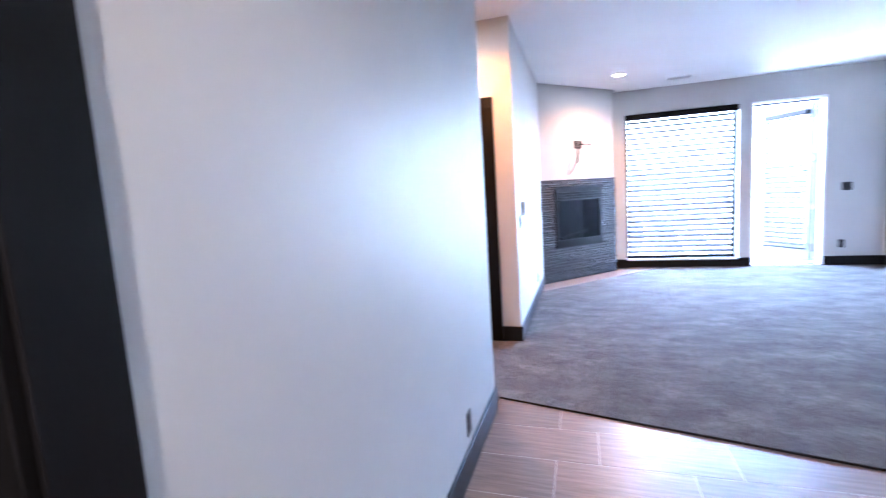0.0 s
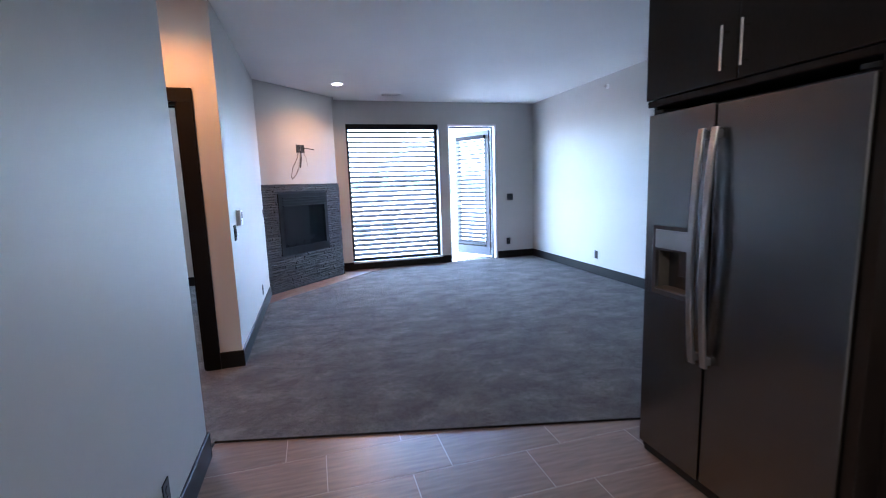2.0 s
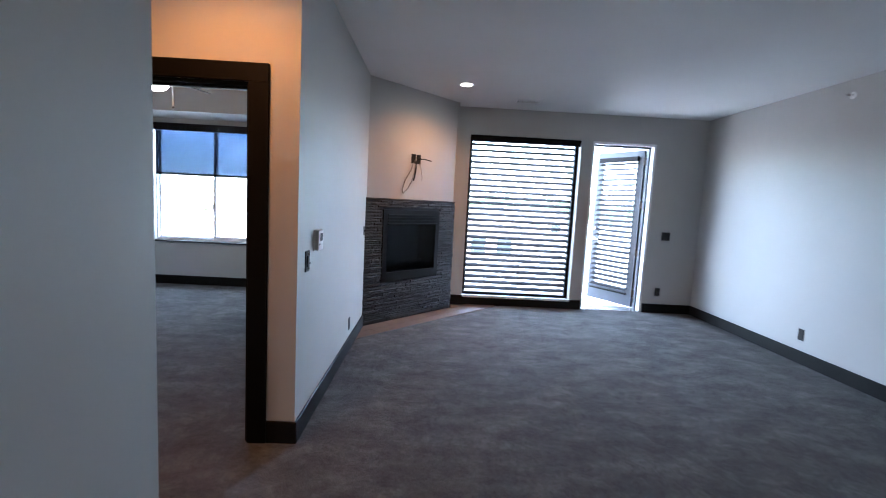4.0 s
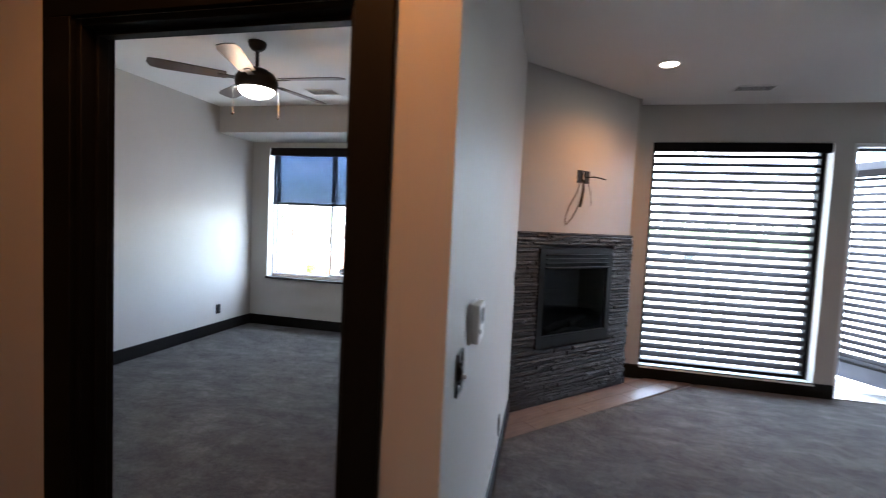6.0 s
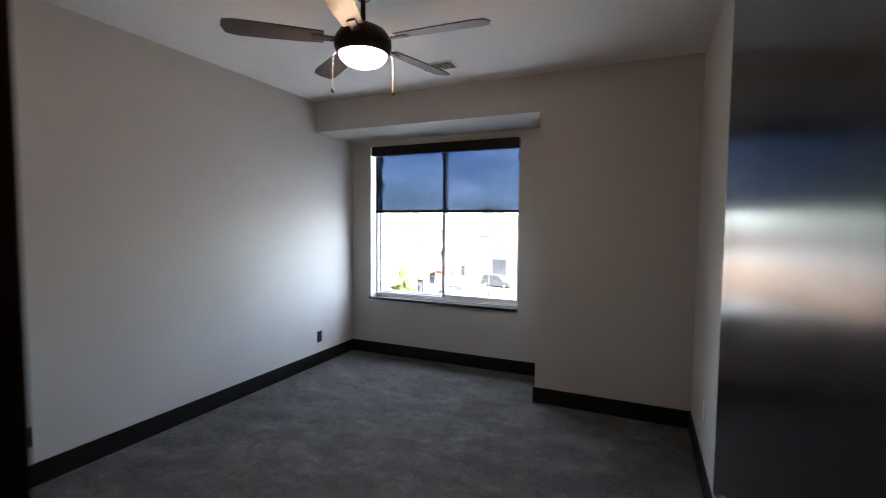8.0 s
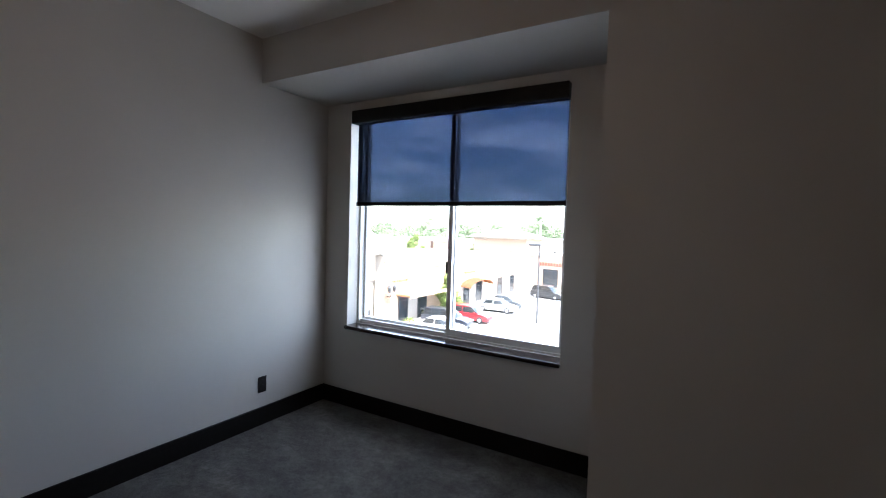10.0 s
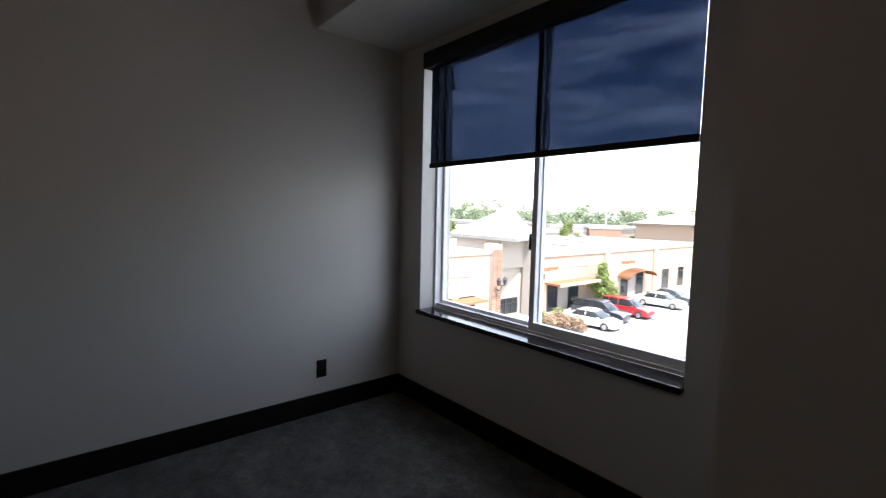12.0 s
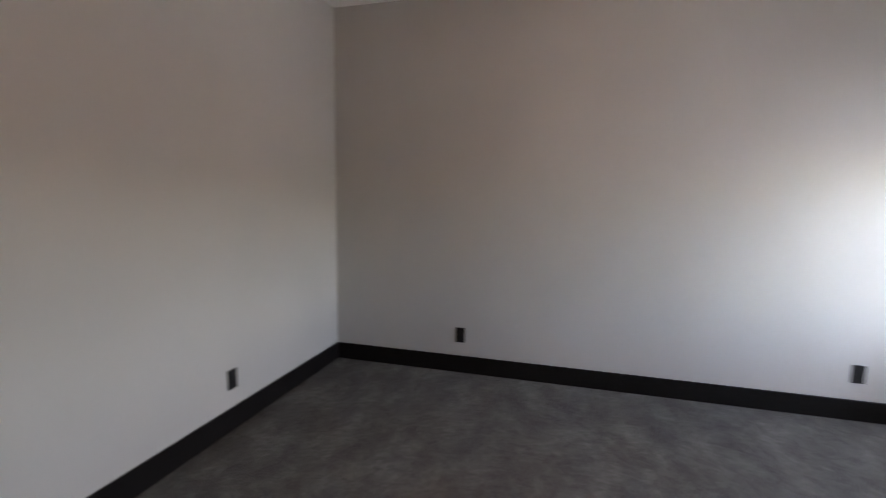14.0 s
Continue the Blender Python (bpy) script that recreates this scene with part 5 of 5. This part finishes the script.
def leaf_cloud(centres, size, per, seed):
    """Many small leaf-shaped blades scattered about the centres (x, y, z, radius)."""
    r = random.Random(seed)
    v, f = [], []
    for cx, cy, cz, rad in centres:
        for _ in range(per):
            d = Vector((r.gauss(0, 1), r.gauss(0, 1), r.gauss(0, 0.8))).normalized() * rad * r.uniform(0.25, 1.0)
            p = Vector((cx, cy, cz)) + d
            n = Vector((r.gauss(0, 1), r.gauss(0, 1), r.gauss(0.4, 1))).normalized()
            u = n.cross(Vector((r.random(), r.random(), r.random()))).normalized()
            w, s = n.cross(u), size * r.uniform(0.6, 1.3)
            k = len(v)
            v += [p - u * s, p + w * s * 0.45 + n * s * 0.1, p + u * s, p - w * s * 0.45 + n * s * 0.1]
            f += [(k, k + 1, k + 2), (k, k + 2, k + 3)]
    me = bpy.data.meshes.new("leaves")
    me.from_pydata([tuple(q) for q in v], [], f)
    return me


def tree(at, height, spread, seed, label, cone=False):
    r = random.Random(seed)
    ob = empty("tree", at, label, "tree", "trees")
    part("trunk", sweep([(0, 0, 0), (0.03, 0.02, height * 0.3), (-0.02, 0.03, height * 0.6), (0.0, 0.0, height * 0.85)], 0.05 * height ** 0.5, 8), M_BARK, ob, smooth=True)
    centres = []
    for i in range(64):
        h = r.uniform(0.16, 0.98)
        reach = spread * ((1.08 - h) if cone else math.sin(math.pi * min(0.95, 0.15 + 0.8 * h))) * r.uniform(0.35, 0.95)
        a = r.uniform(0, math.tau)
        c = (reach * math.cos(a), reach * math.sin(a), height * h)
        centres.append((*c, spread * r.uniform(0.20, 0.36) * (1.15 - 0.6 * h)))
        if i % 3 == 0:
            part("limb", sweep([(0, 0, height * max(0.15, h - 0.2)), (c[0] * 0.5, c[1] * 0.5, height * (h - 0.06)), c], 0.03, 6), M_BARK, ob)
    me = leaf_cloud(centres, 0.075 * spread ** 0.5, 260, seed)
    me.materials.append(M_LEAF)
    c = new("crown", me)
    c.parent = ob
    return ob


tree((-19.3, 37.2, GZ + 0.15), 3.3, 1.35, 4, "young leafy tree in the pavement", True)
tree((-31.1, 67.0, GZ), 6.0, 1.8, 5, "leafy tree behind the shop roofs")
tree((-37.4, 58.8, GZ), 6.1, 1.9, 6, "leafy tree behind the shop roofs")
tree((-48.0, 46.0, GZ), 6.0, 2.4, 8, "leafy tree behind the shop roofs")
for i, (x, y, m) in enumerate(((-17.4, 28.5, M_LEAF_R), (-17.0, 29.3, M_LEAF_R), (-16.3, 29.7, M_LEAF_R), (-18.2, 28.6, M_LEAF), (-17.9, 29.6, M_LEAF_R), (-18.4, 30.6, M_LEAF), (-19.2, 34.6, M_LEAF), (-19.0, 35.6, M_LEAF), (-19.1, 39.4, M_LEAF))):
    r = random.Random(40 + i)
    me = leaf_cloud([(r.uniform(-0.4, 0.4), r.uniform(-0.45, 0.45), r.uniform(0.1, 0.6), 0.34) for _ in range(9)], 0.075, 110, 50 + i)
    me.materials.append(m)
    s = tagged(new("shrub", me), "clipped flowering shrub in the kerb bed" if m is M_LEAF_R else "clipped green shrub in the kerb bed", "shrub", "kerb shrubs")
    s.location = (x, y, GZ + 0.15)
r = random.Random(77)
spots = []
for i in range(420):
    a = radians(r.uniform(-72, 28))
    dist = r.uniform(150, 250)
    h = r.uniform(6.0, 11.5) * (1.0 if r.random() < 0.8 else 1.2)
    for k in range(5):
        spots.append((math.sin(a) * dist + r.uniform(-4, 4), math.cos(a) * dist + r.uniform(-4, 4), GZ + h * r.uniform(0.3, 0.95), r.uniform(1.6, 3.2)))
# paler leaves: the haze and glare of the distance are put into their colour
M_LEAF_HAZED = two_tone("hazed_foliage", (0.13, 0.165, 0.09), (0.20, 0.24, 0.14), 0.05, (0.7, 0.9), fine=0.6)
me = leaf_cloud(spots, 0.5, 60, 78)
me.materials.append(M_LEAF_HAZED)
tagged(new("far_woods", me), "distant line of leafy trees", "woods", kind="stuff")
for i in range(7):
    a = radians(-62 + 11 * i)
    pl = empty("utility_pole", (math.sin(a) * 105, math.cos(a) * 105, GZ), "distant pale utility pole with a lamp arm", "pole", "utility poles")
    part("pole", tube((0, 0, 0), (0, 0, 9.5), 0.14, 8, 0.09), M_SIGN_W, pl)
    part("arm", sweep([(0, 0, 9.4), (0.8, 0, 9.9), (1.8, 0, 9.8)], 0.05, 6), M_SIGN_W, pl)

# the district stands a third farther off and larger than it was laid out, seen from the window
SCALE, EYE = 1.3, Vector((-1.1, 6.03, 1.325))
SPREAD = Matrix.Translation(EYE) @ Matrix.Scale(SCALE, 4) @ Matrix.Translation(-EYE)
for ob in [o for o in scene.objects if o not in indoors and o.parent is None]:
    if ob.name.startswith("car"):
        ob.matrix_basis = Matrix.Translation(SPREAD @ ob.location - ob.location) @ ob.matrix_basis
    else:
        ob.matrix_basis = SPREAD @ ob.matrix_basis
GROUND = (SPREAD @ Vector((0, 0, GZ))).z
structure("ground", box(-3000, 3000, -3000, 3000, GROUND - 0.5, GROUND), M_ASPHALT, "pale sunlit concrete ground to the horizon", "ground")
structure("building_lower_storeys", box(-9, 9, -9, 8.19, GROUND, -0.301), M_EXT, "lower storeys of the apartment building", "building")


# ---- floor tiles and stone pieces ----
def tile_mesh(poly):
    return mesh_of("tile", prism(poly, -0.010, 0.0), M_TILE)


def clip_poly(poly, keep):
    """Cut a polygon by the line where keep() changes sign (keep >= 0 stays)."""
    out = []
    for p, q in zip(poly, poly[1:] + poly[:1]):
        a, b = keep(p), keep(q)
        if a >= 0:
            out.append(p)
        if a * b < 0:
            s = a / (a - b)
            out.append((p[0] + s * (q[0] - p[0]), p[1] + s * (q[1] - p[1])))
    return out


structure("floor_grout", prism([(HALL_X, -2.2), (2.60, -2.2), (2.60, edge_y(2.60)), (HALL_X, edge_y(HALL_X))], -0.0118, -0.0006), M_GROUT, "pale cement grout bed under the tiles", "grout")
tiles = empty("floor_tile", (0, 0, 0), "brown wood-look porcelain floor tiles", "tile floor", kind="structure")
for r in range(-7, 3):
    ya, yb = 1.953 + r * 0.302 + 0.0025, 1.953 + (r + 1) * 0.302 - 0.0025
    off = 0.290 if r % 2 == 0 else 0.090
    for k in range(-2, 5):
        xa, xb = off + k * 0.60 + 0.0025, off + (k + 1) * 0.60 - 0.0025
        poly = [(xa, ya), (xb, ya), (xb, yb), (xa, yb)]
        for f in (lambda p: p[0] - HALL_X - 0.002, lambda p: 2.598 - p[0], lambda p: edge_y(p[0]) - 0.008 - p[1]):
            poly = clip_poly(poly, f) if len(poly) > 2 else poly
        if len(poly) > 2 and max(p[0] for p in poly) - min(p[0] for p in poly) > 0.02:
            cx, cy = sum(p[0] for p in poly) / len(poly), sum(p[1] for p in poly) / len(poly)
            t = new("tile", tile_mesh([(x - cx, y - cy) for x, y in poly]))
            t.parent, t.location = tiles, (cx, cy, 0)

P, Q = Vector((HALL_X, edge_y(HALL_X), 0.004)), Vector((2.6, edge_y(2.6), 0.004))
structure("trim_carpet_edge", tube(P, Q, 0.007, 8), M_BLACK, "dark metal carpet edge strip", "trim")

hearth = empty("hearth", (0, 0, 0), "flush hearth of brown wood-look tiles", "hearth", kind="structure")
hearth.matrix_basis = FP
for k in range(-1, 4):
    for row in range(2):
        a0 = k * 0.60 + (0.0 if row else 0.3)
        poly = [(a0 + 0.002, -0.012 - row * 0.158), (a0 + 0.598, -0.012 - row * 0.158), (a0 + 0.598, -0.166 - row * 0.158), (a0 + 0.002, -0.166 - row * 0.158)]
        world_of = lambda p: FP @ Vector((p[0], p[1], 0))
        for f in (lambda p: world_of(p).x - WALL_B - 0.016, lambda p: LIV_Y - 0.03 - world_of(p).y):
            poly = clip_poly(poly, f) if len(poly) > 2 else poly
        if len(poly) > 2:
            cx, cy = sum(p[0] for p in poly) / len(poly), sum(p[1] for p in poly) / len(poly)
            t = new("tile", mesh_of("tile", prism([(x - cx, y - cy) for x, y in poly], -0.010, 0.012), M_TILE))
            t.parent, t.location = hearth, (cx, cy, 0)


def stone_mesh(l, h, d, r):
    """A split-faced strip of stone with an uneven front."""
    bm = bmesh.new()
    n = 4
    front, back = [], []
    for i in range(n + 1):
        x = l * i / n
        col = []
        for z in (0.0, 0.5 * h, h):
            y = -d * r.uniform(0.55, 1.0) if z == 0.5 * h else -d * r.uniform(0.35, 0.75)
            col.append(bm.verts.new((x, y, z + r.uniform(-0.001, 0.001))))
        front.append(col)
        back.append([bm.verts.new((x, 0.0, 0.0)), bm.verts.new((x, 0.0, h))])
    for i in range(n):
        a, b = front[i], front[i + 1]
        for k in (0, 1):
            bm.faces.new((a[k], b[k], b[k + 1], a[k + 1]))
        bm.faces.new((back[i][0], back[i + 1][0], b[0], a[0]))
        bm.faces.new((a[2], b[2], back[i + 1][1], back[i][1]))
    for i in (0, n):
        bm.faces.new((front[i][0], front[i][1], front[i][2], back[i][1], back[i][0]))
    bmesh.ops.recalc_face_normals(bm, faces=bm.faces)
    return mesh_of("stone", bm, M_STONE)


rs = random.Random(11)
z = 0.012
while z < 1.44:
    hh = min(rs.choice((0.024, 0.030, 0.036, 0.042)), 1.448 - z)
    x = 0.003
    while x < FP_LEN - 0.01:
        l = rs.uniform(0.10, 0.34)
        end = min(x + l, FP_LEN - 0.003)
        spans = [(x, end)]
        if z + hh > FBOX[2] - 0.010 and z < FBOX[3] + 0.010:
            lo, hi = FBOX[0] - 0.010, FBOX[1] + 0.010
            spans = [(x, min(end, lo)), (max(x, hi), end)]
        for p, q in spans:
            if q - p > 0.02:
                s = new("stone", stone_mesh(q - p - 0.002, hh - 0.002, rs.uniform(0.016, 0.036), rs))
                s.parent, s.location = fire, (p, 0.0145, z)
        x = end
        if FP_LEN - x < 0.02:
            break
    z += hh
